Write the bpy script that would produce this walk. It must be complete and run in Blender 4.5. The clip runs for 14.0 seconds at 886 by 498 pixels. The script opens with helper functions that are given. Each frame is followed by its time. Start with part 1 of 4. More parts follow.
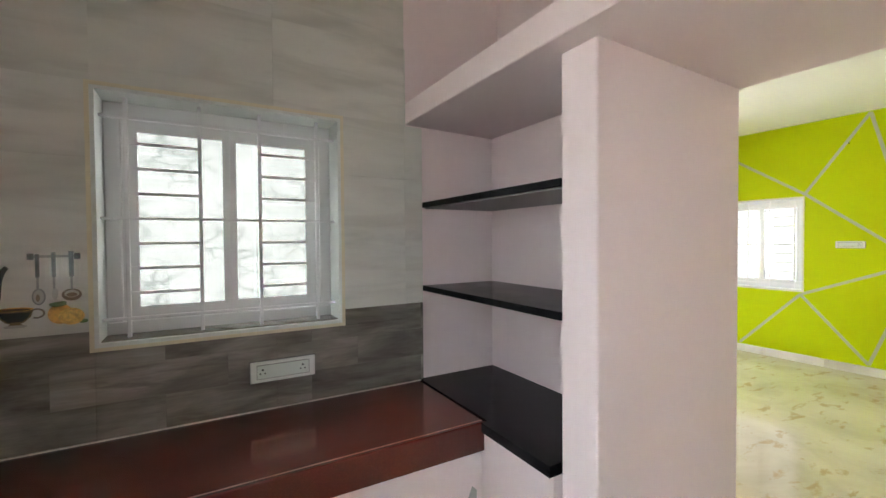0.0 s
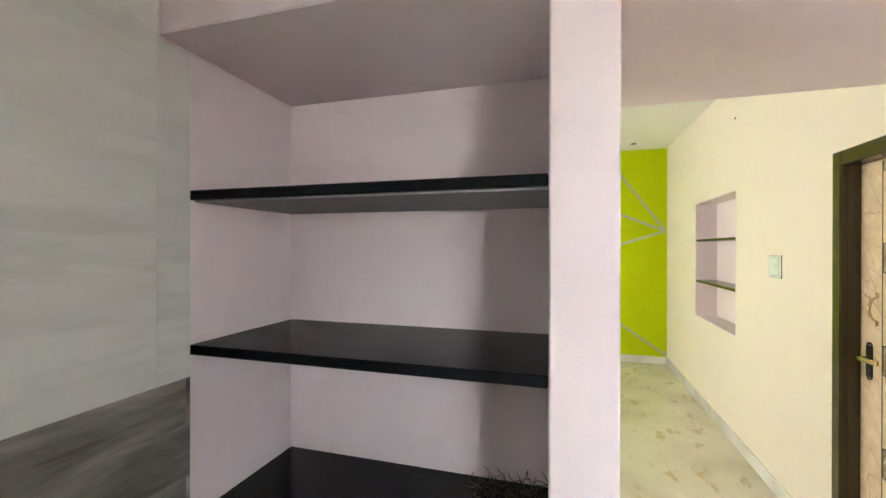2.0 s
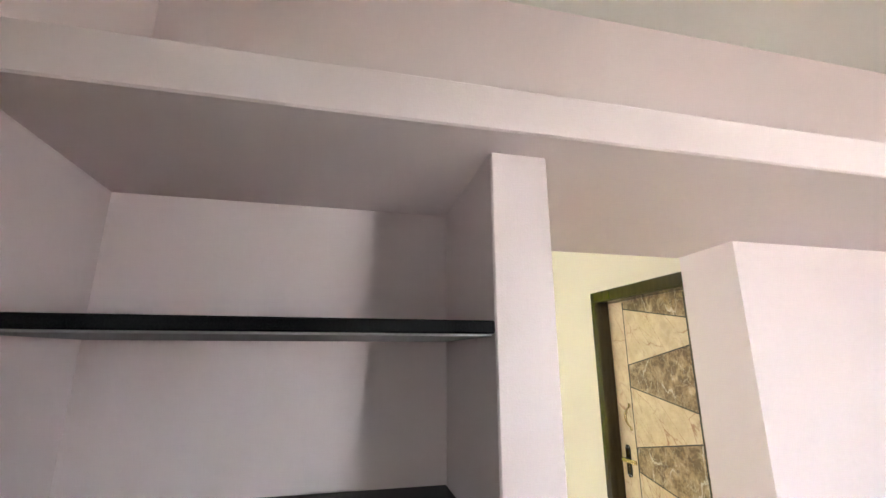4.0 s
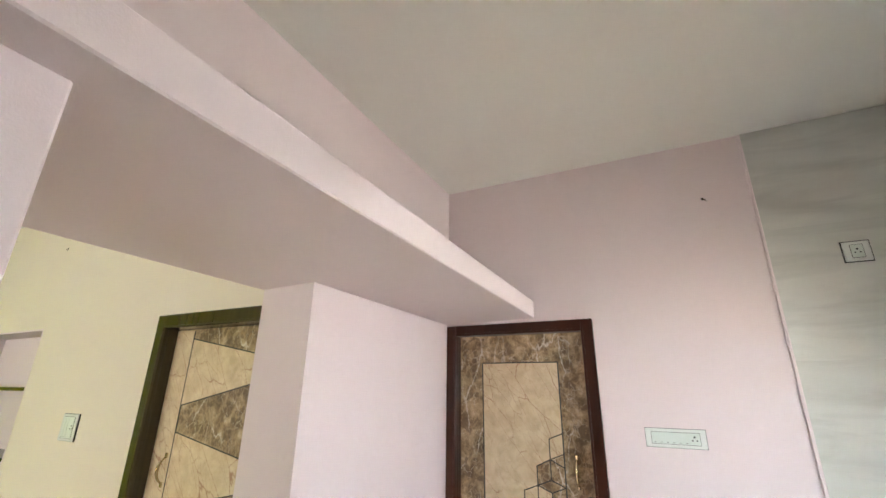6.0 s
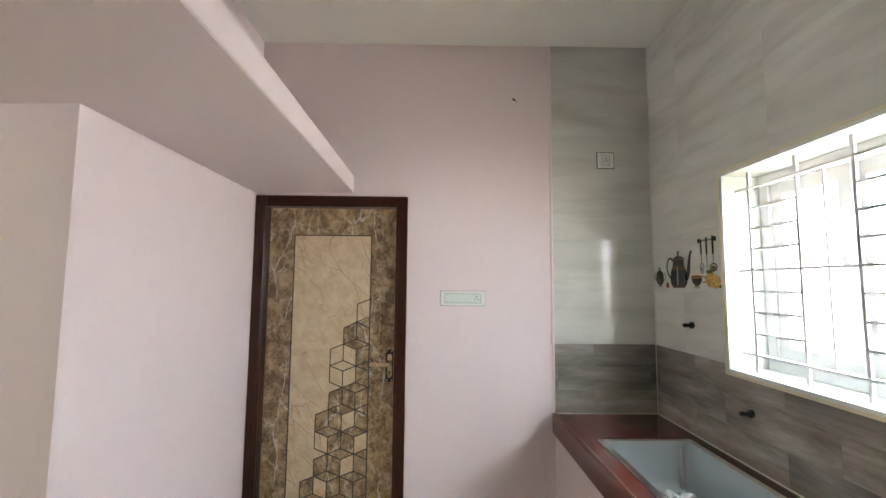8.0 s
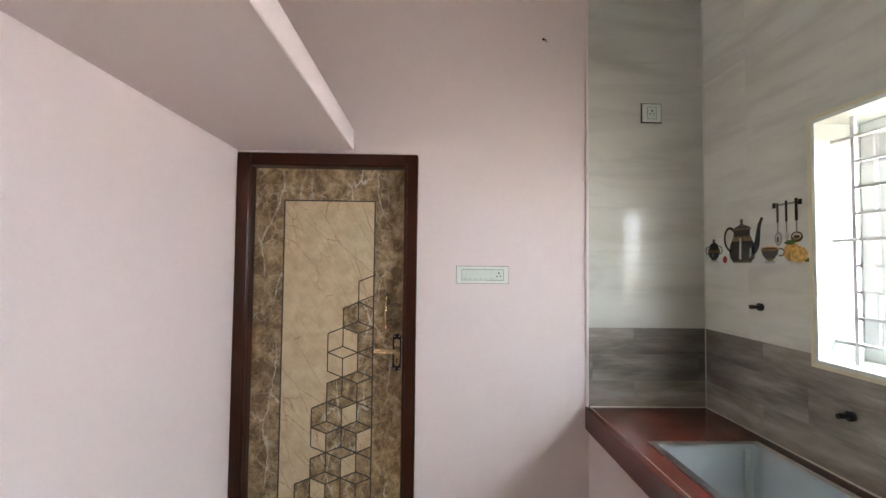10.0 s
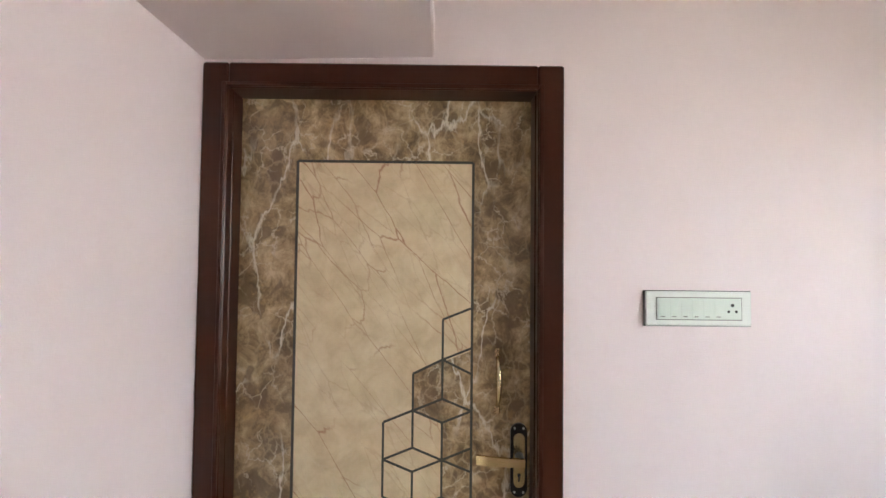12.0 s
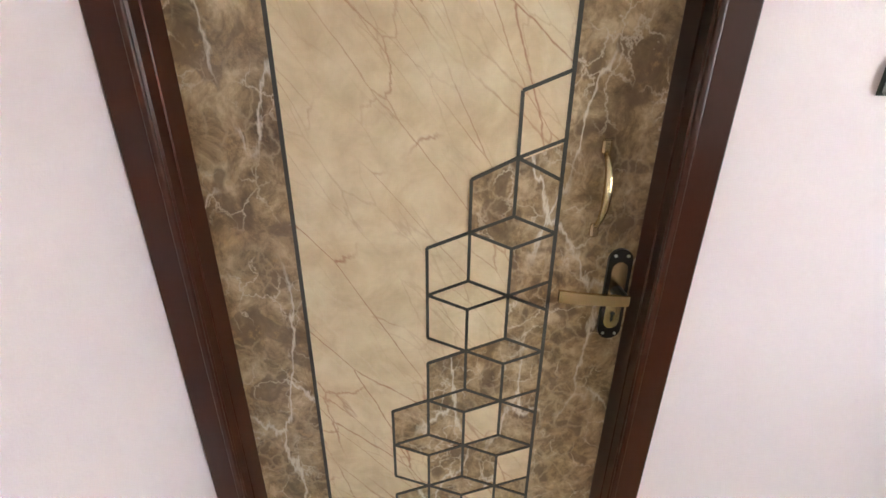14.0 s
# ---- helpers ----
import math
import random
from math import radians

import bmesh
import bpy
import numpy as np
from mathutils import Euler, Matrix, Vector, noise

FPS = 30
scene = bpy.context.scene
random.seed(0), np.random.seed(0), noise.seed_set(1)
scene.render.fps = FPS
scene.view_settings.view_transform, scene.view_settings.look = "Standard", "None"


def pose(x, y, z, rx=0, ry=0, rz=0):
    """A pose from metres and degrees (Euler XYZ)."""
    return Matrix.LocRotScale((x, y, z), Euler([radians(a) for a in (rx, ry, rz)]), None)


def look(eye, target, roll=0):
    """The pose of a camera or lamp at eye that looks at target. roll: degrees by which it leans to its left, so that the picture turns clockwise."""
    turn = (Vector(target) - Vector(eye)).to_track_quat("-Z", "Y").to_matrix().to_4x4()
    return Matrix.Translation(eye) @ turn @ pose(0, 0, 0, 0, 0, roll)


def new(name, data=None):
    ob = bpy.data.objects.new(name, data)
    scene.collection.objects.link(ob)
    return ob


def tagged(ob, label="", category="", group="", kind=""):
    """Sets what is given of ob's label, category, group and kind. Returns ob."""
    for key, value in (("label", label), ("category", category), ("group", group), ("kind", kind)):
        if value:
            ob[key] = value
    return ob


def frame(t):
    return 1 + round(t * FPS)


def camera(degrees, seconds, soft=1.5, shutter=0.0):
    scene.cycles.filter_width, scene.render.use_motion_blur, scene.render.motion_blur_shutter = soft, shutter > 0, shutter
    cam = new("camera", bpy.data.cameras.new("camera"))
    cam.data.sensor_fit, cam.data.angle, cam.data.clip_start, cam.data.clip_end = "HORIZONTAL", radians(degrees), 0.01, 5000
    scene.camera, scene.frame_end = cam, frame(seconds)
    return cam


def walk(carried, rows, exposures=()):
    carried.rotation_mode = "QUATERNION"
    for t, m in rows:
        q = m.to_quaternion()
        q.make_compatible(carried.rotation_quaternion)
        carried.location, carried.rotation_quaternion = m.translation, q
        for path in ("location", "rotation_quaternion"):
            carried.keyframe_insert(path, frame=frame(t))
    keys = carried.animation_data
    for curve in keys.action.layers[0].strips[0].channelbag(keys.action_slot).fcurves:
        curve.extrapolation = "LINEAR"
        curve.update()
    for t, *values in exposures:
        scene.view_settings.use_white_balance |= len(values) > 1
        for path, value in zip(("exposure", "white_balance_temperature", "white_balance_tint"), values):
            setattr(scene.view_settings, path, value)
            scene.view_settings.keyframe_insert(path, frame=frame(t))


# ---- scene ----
cam = camera(93.1, 14.0)
PATH = [
    (0, (-1.401, 1.409, 1.573), (-0.405, 3.143, 1.532), -0.4),
    (0.5, (-1.379, 1.647, 1.563), (-0.079, 3.166, 1.509), -0.2),
    (1, (-1.327, 1.891, 1.587), (0.257, 3.111, 1.515), -0.3),
    (1.5, (-1.328, 2.112, 1.598), (0.463, 3.001, 1.538), -0.0),
    (2, (-1.328, 2.284, 1.608), (0.588, 2.86, 1.604), 0.1),
    (2.5, (-1.284, 2.407, 1.631), (0.689, 2.72, 1.734), 0.3),
    (2.7, (-1.273, 2.439, 1.637), (0.706, 2.678, 1.795), -0.0),
    (4.8, (-1.262, 2.651, 1.712), (0.396, 1.711, 2.318), 0.9),
    (5, (-1.262, 2.61, 1.705), (0.31, 1.54, 2.325), 1.2),
    (5.5, (-1.197, 2.494, 1.717), (0.057, 1.072, 2.353), 1.2),
    (6, (-1.157, 2.395, 1.714), (-0.314, 0.699, 2.358), 0.8),
    (6.5, (-1.081, 2.363, 1.717), (-0.63, 0.511, 2.321), 0.6),
    (7, (-1.032, 2.393, 1.671), (-0.853, 0.465, 2.172), 0.4),
    (7.5, (-1.035, 2.403, 1.632), (-1.008, 0.43, 1.961), 0.4),
    (8, (-1.041, 2.384, 1.594), (-1.07, 0.392, 1.767), 0.5),
    (8.2, (-1.03, 2.373, 1.583), (-1.076, 0.378, 1.717), 0.5),
    (10.5, (-0.874, 1.823, 1.569), (-0.92, -0.175, 1.64), 0.7),
    (11, (-0.741, 1.573, 1.588), (-0.771, -0.425, 1.655), 0.6),
    (11.5, (-0.632, 1.296, 1.597), (-0.645, -0.703, 1.67), 0.6),
    (12, (-0.58, 0.995, 1.628), (-0.585, -1.004, 1.687), 0.6),
    (12.5, (-0.521, 0.813, 1.646), (-0.523, -1.186, 1.629), 0.5),
    (13, (-0.472, 0.693, 1.614), (-0.489, -1.297, 1.411), 0.4),
    (13.5, (-0.466, 0.629, 1.543), (-0.489, -1.316, 1.076), 0.4),
    (14, (-0.464, 0.607, 1.498), (-0.468, -1.245, 0.744), 0.4),
]
exps = [(0, 0.45), (1.0, 0.48), (2.0, 0.82), (2.7, 0.88), (5, 0.6), (6.5, 0.27), (8, 0.05), (10.5, 0.1), (11, 0.27), (12, 0.28), (14, 0.62)]
walk(cam, [(t, look(eye, target, roll)) for t, eye, target, roll in PATH], exps)

# ---- world and light ----
world = bpy.data.worlds.new("overcast_sky")
scene.world = world
world.use_nodes = True
wn = world.node_tree.nodes
sky = wn.new("ShaderNodeTexSky")
sky.sky_type, sky.sun_disc = "NISHITA", False
sky.sun_elevation, sky.sun_rotation = radians(50), radians(250)
wn["Background"].inputs[1].default_value = 0.12
world.node_tree.links.new(sky.outputs[0], wn["Background"].inputs[0])
sun_data = bpy.data.lights.new("sun", "SUN")
sun_data.energy, sun_data.angle, sun_data.color = 1.0, radians(12), (1, 0.96, 0.9)
sun = new("sun", sun_data)
sun.matrix_world = look((-30, -10, 40), (0, 0, 0))
SKY_C, SKY_A, SKY_HALL, FILL_NORTH = 58.0, 45.0, 5.5, 10.4     # brightness of the white sky beyond each window; last, an unseen added hall fill

# ---- plan ----
AY, CX, BY = 3.23, -2.283, -0.012           # tiled faces and door wall
CEIL, SOFF, SLAB_T = 3.025, 2.115, 2.224
SLAB_X, FRONT_X, NICHE_X, HALL_X = -0.556, -0.467, -0.046, 0.275
POST_S, POST_N, PIER_N, PIER_E = 2.19, 2.323, 1.19, 0.27
LIME_X, HALL_S, HALL_N, HALL_C = 5.15, 0.98, 5.4, 3.0
CTR, BORDER = 0.892, 1.272
NX0, NX1, NZ0, NZ1 = 2.635, 3.790, 0.885, 2.092
WA = (-1.722, -0.870, 1.214, 2.106)         # window in wall A: x0 x1 z0 z1
WC = (0.588, 1.440, 1.242, 2.092)           # window in wall C: y0 y1 z0 z1
WH = (3.73, 4.75, 0.90, 2.08)               # hall window: y0 y1 z0 z1


# ---- materials ----
def material(name, color, rough=0.5, metal=0.0, spec=0.5):
    m = bpy.data.materials.new(name)
    m.use_nodes = True
    b = m.node_tree.nodes["Principled BSDF"]
    b.inputs["Base Color"].default_value = (*color, 1)
    b.inputs["Roughness"].default_value, b.inputs["Metallic"].default_value = rough, metal
    b.inputs["Specular IOR Level"].default_value = spec
    return m


def node(m, kind, **inputs):
    n = m.node_tree.nodes.new("ShaderNode" + kind)
    for k, v in inputs.items():
        n.inputs[k.replace("_", " ")].default_value = v
    return n


def link(m, a, b):
    m.node_tree.links.new(a, b)


def coords(m, scale=(1, 1, 1), turn=(0, 0, 0), spread=0.0):
    """World place, stretched and turned; spread shifts each object by chance."""
    g = node(m, "NewGeometry")
    mp = node(m, "Mapping")
    mp.inputs["Scale"].default_value, mp.inputs["Rotation"].default_value = scale, turn
    src = g.outputs["Position"]
    if spread:
        oi, mul, add = node(m, "ObjectInfo"), node(m, "Math"), node(m, "VectorMath")
        mul.operation, mul.inputs[1].default_value = "MULTIPLY", spread
        link(m, oi.outputs["Random"], mul.inputs[0])
        link(m, src, add.inputs[0])
        link(m, mul.outputs[0], add.inputs[1])
        src = add.outputs[0]
    link(m, src, mp.inputs[0])
    return mp.outputs[0]


def stretched(m, angle, scale):
    """World place turned about y by angle, then stretched."""
    mp = node(m, "Mapping")
    mp.inputs["Scale"].default_value = scale
    link(m, coords(m, (1, 1, 1), (0, angle, 0)), mp.inputs[0])
    return mp.outputs[0]


def noise_tex(m, vec, scale, detail=4.0, rough=0.55, warp=0.0):
    n = node(m, "TexNoise", Scale=scale, Detail=detail, Roughness=rough, Distortion=warp)
    link(m, vec, n.inputs["Vector"])
    return n.outputs["Fac"]


def ramp(m, fac, stops):
    r = node(m, "ValToRGB")
    e = r.color_ramp.elements
    while len(e) < len(stops):
        e.new(0.5)
    for el, (p, c) in zip(e, stops):
        el.position, el.color = p, (*c, 1) if len(c) == 3 else c
    link(m, fac, r.inputs[0])
    return r.outputs[0]


def mix(m, fac, a, b, blend="MIX"):
    x = m.node_tree.nodes.new("ShaderNodeMix")
    x.data_type, x.blend_type = "RGBA", blend
    for src, sock in ((fac, x.inputs[0]), (a, x.inputs[6]), (b, x.inputs[7])):
        if isinstance(src, (int, float)):
            sock.default_value = src
        elif isinstance(src, tuple):
            sock.default_value = (*src, 1)
        else:
            link(m, src, sock)
    return x.outputs[2]


def base(m, col):
    link(m, col, m.node_tree.nodes["Principled BSDF"].inputs["Base Color"])


def bump(m, height, strength, dist=0.01):
    b = node(m, "Bump", Strength=strength, Distance=dist)
    link(m, height, b.inputs["Height"])
    link(m, b.outputs[0], m.node_tree.nodes["Principled BSDF"].inputs["Normal"])


def roughness(m, fac, lo, hi):
    r = node(m, "MapRange")
    r.inputs["To Min"].default_value, r.inputs["To Max"].default_value = lo, hi
    link(m, fac, r.inputs[0])
    link(m, r.outputs[0], m.node_tree.nodes["Principled BSDF"].inputs["Roughness"])


def paint(name, color, rough=0.55, spec=0.35):
    """Roller-painted plaster: faint blotches, fine orange-peel."""
    m = material(name, color, rough, 0, spec)
    v = coords(m)
    big = noise_tex(m, v, 1.6, 3)
    fine = noise_tex(m, v, 38, 3)
    lo = tuple(c * 0.965 for c in color)
    col = mix(m, ramp(m, big, [(0.35, (0, 0, 0)), (0.65, (1, 1, 1))]), lo, color)
    base(m, mix(m, ramp(m, fine, [(0.3, (0, 0, 0)), (0.75, (1, 1, 1))]), tuple(c * 0.985 for c in color), col))
    both = node(m, "Math")
    both.operation = "ADD"
    link(m, noise_tex(m, v, 240, 2), both.inputs[0])
    link(m, noise_tex(m, v, 9, 3), both.inputs[1])
    bump(m, both.outputs[0], 0.12, 0.004)
    return m


def veins(m, vec, scale, width, warp_scale, warp, gate_at=0.46):
    """Thin wandering lines, white on black, broken up by chance."""
    n = node(m, "TexNoise", Scale=warp_scale, Detail=5.0, Roughness=0.6)
    link(m, vec, n.inputs["Vector"])
    sub, mul, add = node(m, "VectorMath"), node(m, "VectorMath"), node(m, "VectorMath")
    sub.operation, sub.inputs[1].default_value = "SUBTRACT", (0.5, 0.5, 0.5)
    mul.operation, mul.inputs[1].default_value = "MULTIPLY", (warp, warp, warp)
    link(m, n.outputs["Color"], sub.inputs[0])
    link(m, sub.outputs[0], mul.inputs[0])
    link(m, mul.outputs[0], add.inputs[0])
    link(m, vec, add.inputs[1])
    vo = node(m, "TexVoronoi", Scale=scale)
    vo.feature = "DISTANCE_TO_EDGE"
    link(m, add.outputs[0], vo.inputs["Vector"])
    line = ramp(m, vo.outputs["Distance"], [(0.0, (1, 1, 1)), (width, (0, 0, 0))])
    gate = ramp(m, noise_tex(m, vec, warp_scale * 0.6, 2), [(gate_at, (0, 0, 0)), (gate_at + 0.14, (1, 1, 1))])
    return mix(m, 1.0, line, gate, "MULTIPLY")


def make_brown_marble(name="brown_marble_laminate"):
    """Brown stone print: soft clouds, dark rounded blotches, a net of hair veins and bold broken white veins."""
    m = material(name, (0.2, 0.12, 0.06), 0.3)
    v = coords(m, (1, 1, 0.85))
    cloud = noise_tex(m, v, 17, 9, 0.74, 0.4)
    col = ramp(m, cloud, [(0.33, (0.10, 0.062, 0.030)), (0.44, (0.21, 0.138, 0.072)), (0.53, (0.35, 0.242, 0.134)), (0.64, (0.58, 0.44, 0.275))])
    blot = ramp(m, noise_tex(m, v, 15, 2, 0.4, 0.5), [(0.57, (0, 0, 0)), (0.62, (0.75, 0.75, 0.75))])
    col = mix(m, blot, col, (0.145, 0.09, 0.05))
    tan = ramp(m, noise_tex(m, v, 30, 5, 0.7, 0.4), [(0.58, (0, 0, 0)), (0.68, (0.55, 0.55, 0.55))])
    col = mix(m, tan, col, (0.46, 0.30, 0.14))
    tone = ramp(m, noise_tex(m, v, 4.5, 3), [(0.38, (0.86, 0.84, 0.82)), (0.62, (1.06, 1.06, 1.06))])
    col = mix(m, 1.0, col, tone, "MULTIPLY")
    for scale, width, warp_at, warp, gate, amount, tint in ((24, 0.10, 16, 0.06, 0.42, 0.42, (0.56, 0.43, 0.28)), (19, 0.04, 20, 0.07, 0.45, 0.85, (0.64, 0.54, 0.41))):
        col = mix(m, mix(m, 1.0, veins(m, v, scale, width, warp_at, warp, gate), (amount, amount, amount), "MULTIPLY"), col, tint)
    bold = veins(m, coords(m, (1, 1, 0.36)), 7.0, 0.024, 17, 0.07, 0.45)
    col = mix(m, mix(m, 1.0, bold, (0.95, 0.95, 0.95), "MULTIPLY"), col, (0.74, 0.67, 0.56))
    base(m, col)
    roughness(m, cloud, 0.26, 0.36)
    return m


def make_beige_marble(name="beige_marble_laminate"):
    m = material(name, (0.55, 0.42, 0.26), 0.32)
    v = coords(m)
    cloud = noise_tex(m, v, 13, 7, 0.62, 0.3)
    col = ramp(m, cloud, [(0.32, (0.60, 0.455, 0.28)), (0.5, (0.70, 0.555, 0.36)), (0.67, (0.78, 0.645, 0.45))])
    tilt = stretched(m, radians(54), (0.26, 1.0, 1.0))
    for scale, width, warp_at, warp, gate, amount, tint in ((10.0, 0.013, 12, 0.030, 0.37, 0.9, (0.38, 0.15, 0.08)), (15.0, 0.018, 14, 0.030, 0.40, 0.7, (0.42, 0.20, 0.11)), (26.0, 0.03, 18, 0.030, 0.44, 0.4, (0.46, 0.28, 0.16)), (17.0, 0.045, 12, 0.09, 0.46, 0.35, (0.76, 0.64, 0.46))):
        col = mix(m, mix(m, 1.0, veins(m, tilt, scale, width, warp_at, warp, gate), (amount, amount, amount), "MULTIPLY"), col, tint)
    base(m, col)
    roughness(m, cloud, 0.28, 0.38)
    return m


def make_tile(name, stops, streak, rough, detail=6.0, fine=0.5, spec=0.2):
    """Glazed tile with lengthwise streaks, a little different from tile to tile."""
    m = material(name, stops[1][1], rough, 0, spec)
    a = noise_tex(m, coords(m, (1, 1, streak), (0, 0, 0), 3.0), 1.4, detail, 0.5, 0.6)
    col = ramp(m, a, stops)
    b = noise_tex(m, coords(m, (0.8, 0.8, streak * 1.1), (0, 0, 0), 7.0), 2.2, detail, 0.55, 0.8)
    col = mix(m, ramp(m, b, [(0.50, (0, 0, 0)), (0.66, (fine, fine, fine))]), col, stops[0][1])
    oi = node(m, "ObjectInfo")
    col = mix(m, ramp(m, oi.outputs["Random"], [(0, (0, 0, 0)), (1, (0.06, 0.06, 0.06))]), col, stops[-1][1])
    base(m, col)
    bump(m, noise_tex(m, coords(m), 5, 2), 0.006, 0.01)
    return m


def make_plank_tile(name):
    """Glazed tile printed with rows of weathered grey-brown boards, each with its own tone and grain."""
    m = material(name, (0.2, 0.18, 0.15), 0.14, 0, 0.3)
    sep, add, com = node(m, "SeparateXYZ"), node(m, "Math"), node(m, "CombineXYZ")
    link(m, node(m, "NewGeometry").outputs["Position"], sep.inputs[0])
    link(m, sep.outputs["X"], add.inputs[0])
    link(m, sep.outputs["Y"], add.inputs[1])
    link(m, add.outputs[0], com.inputs["X"])
    link(m, sep.outputs["Z"], com.inputs["Y"])
    shift = node(m, "VectorMath")
    shift.inputs[1].default_value = (0.17, -0.892, 0)
    link(m, com.outputs[0], shift.inputs[0])
    uv = shift.outputs[0]
    br = node(m, "TexBrick", Scale=1.0)
    br.inputs["Mortar Size"].default_value, br.inputs["Brick Width"].default_value, br.inputs["Row Height"].default_value = 0.0004, 0.52, 0.127
    br.inputs["Color1"].default_value, br.inputs["Color2"].default_value, br.inputs["Mortar"].default_value = (0, 0, 0, 1), (1, 1, 1, 1), (0.1, 0.1, 0.1, 1)
    br.offset, br.offset_frequency = 0.39, 2
    link(m, uv, br.inputs["Vector"])
    # each board reads its own stretch of the grain
    off = node(m, "VectorMath")
    off.operation, off.inputs[1].default_value = "MULTIPLY_ADD", (9.0, 5.0, 3.0)
    link(m, br.outputs["Color"], off.inputs[0])
    link(m, uv, off.inputs[2])

    def grain(stretch, scale, detail, warp):
        mp = node(m, "Mapping")
        mp.inputs["Scale"].default_value = stretch
        link(m, off.outputs[0], mp.inputs[0])
        return noise_tex(m, mp.outputs[0], scale, detail, 0.6, warp)

    col = ramp(m, grain((1.0, 4.5, 1), 2.3, 6, 0.35), [(0.30, (0.125, 0.115, 0.098)), (0.45, (0.215, 0.20, 0.175)), (0.58, (0.315, 0.296, 0.265)), (0.72, (0.43, 0.41, 0.37))])
    col = mix(m, 1.0, col, ramp(m, br.outputs["Color"], [(0.0, (0.68, 0.67, 0.65)), (1.0, (1.12, 1.1, 1.07))]), "MULTIPLY")
    dark = ramp(m, grain((0.8, 5.0, 1), 3.4, 4, 0.4), [(0.60, (0, 0, 0)), (0.74, (0.6, 0.6, 0.6))])
    col = mix(m, dark, col, (0.075, 0.066, 0.055))
    fine = ramp(m, grain((2.0, 60.0, 1), 3.0, 3, 0.3), [(0.35, (0.93, 0.93, 0.93)), (0.65, (1.03, 1.03, 1.03))])
    base(m, mix(m, 1.0, col, fine, "MULTIPLY"))
    bump(m, noise_tex(m, coords(m), 5, 2), 0.02, 0.01)
    return m


PINK = paint("pink_wall_paint", (0.80, 0.69, 0.695))
CREAM = paint("cream_wall_paint", (0.785, 0.71, 0.585))
CEILING = paint("ceiling_paint", (0.86, 0.85, 0.80), 0.7)
LIME = paint("lime_wall_paint", (0.46, 0.57, 0.001), 0.6, 0.08)
TRIM = paint("cream_window_edging", (0.70, 0.64, 0.47), 0.45)
REVEAL = paint("pale_window_reveal", (0.70, 0.73, 0.70), 0.45)
LINE = material("grey_paint_line", (0.40, 0.44, 0.30), 0.5)
LIGHT_TILE = make_tile("light_streaked_tile", [(0.25, (0.50, 0.495, 0.45)), (0.45, (0.62, 0.615, 0.565)), (0.72, (0.70, 0.695, 0.645))], 4.5, 0.012, 3.5, 0.5, 0.15)
DARK_TILE = make_plank_tile("dark_wood_look_tile")
GROUT = material("grey_grout", (0.33, 0.33, 0.31), 0.85)
BROWN = make_brown_marble()
BEIGE = make_beige_marble()
GROOVE = material("dark_groove_line", (0.045, 0.042, 0.036), 0.5)

RED = material("red_granite", (0.09, 0.018, 0.012), 0.09)
rv = coords(RED)
rs = noise_tex(RED, rv, 260, 3, 0.7)
base(RED, mix(RED, ramp(RED, noise_tex(RED, rv, 3, 4), [(0.35, (0, 0, 0)), (0.7, (0.6, 0.6, 0.6))]), ramp(RED, rs, [(0.35, (0.070, 0.015, 0.010)), (0.55, (0.092, 0.020, 0.013)), (0.75, (0.125, 0.032, 0.021))]), (0.06, 0.013, 0.01)))
roughness(RED, noise_tex(RED, rv, 7, 4), 0.06, 0.22)
BLACK = material("black_granite", (0.012, 0.012, 0.013), 0.12, 0, 0.09)
bv = coords(BLACK)
base(BLACK, ramp(BLACK, noise_tex(BLACK, bv, 300, 3, 0.7), [(0.4, (0.004, 0.004, 0.005)), (0.68, (0.010, 0.010, 0.011)), (0.8, (0.022, 0.022, 0.024))]))
roughness(BLACK, noise_tex(BLACK, bv, 6, 4), 0.12, 0.3)
UNDER = material("grey_slab_underside", (0.30, 0.29, 0.29), 0.8)
WOOD = material("dark_red_brown_varnish", (0.05, 0.012, 0.006), 0.32, 0, 0.28)
wv = coords(WOOD, (14, 14, 0.7))
wf = noise_tex(WOOD, wv, 1.6, 5, 0.55, 0.4)
base(WOOD, ramp(WOOD, wf, [(0.3, (0.031, 0.0072, 0.0023)), (0.7, (0.040, 0.0097, 0.0032))]))
roughness(WOOD, noise_tex(WOOD, coords(WOOD), 5, 3), 0.26, 0.38)
OLIVE = material("dark_olive_varnish", (0.04, 0.032, 0.012), 0.2)
ov = noise_tex(OLIVE, coords(OLIVE, (18, 18, 0.9)), 2.2, 6)
base(OLIVE, ramp(OLIVE, ov, [(0.3, (0.036, 0.027, 0.010)), (0.7, (0.050, 0.039, 0.014))]))
STEEL = material("brushed_steel", (0.62, 0.62, 0.60), 0.28, 1.0)
BRASS = material("antique_brass", (0.62, 0.50, 0.30), 0.25, 1.0)
BLACK_METAL = material("black_metal", (0.02, 0.019, 0.018), 0.3, 0.6)
SINK = material("satin_sink_steel", (0.55, 0.60, 0.62), 0.42, 0.55)
BAR = material("white_enamel", (0.78, 0.78, 0.80), 0.3)
UPVC = material("white_upvc", (0.76, 0.77, 0.78), 0.3)
PLASTIC = material("white_plastic", (0.78, 0.80, 0.76), 0.25)
PLASTIC_IN = material("pale_switch_plastic", (0.66, 0.72, 0.66), 0.3)
HOLE = material("dark_hole", (0.01, 0.01, 0.01), 0.8)
RIM = material("plate_rim_shade", (0.05, 0.055, 0.05), 0.5)
INK = material("black_print", (0.02, 0.02, 0.018), 0.15)
GREYINK = material("grey_print", (0.22, 0.22, 0.2), 0.15)
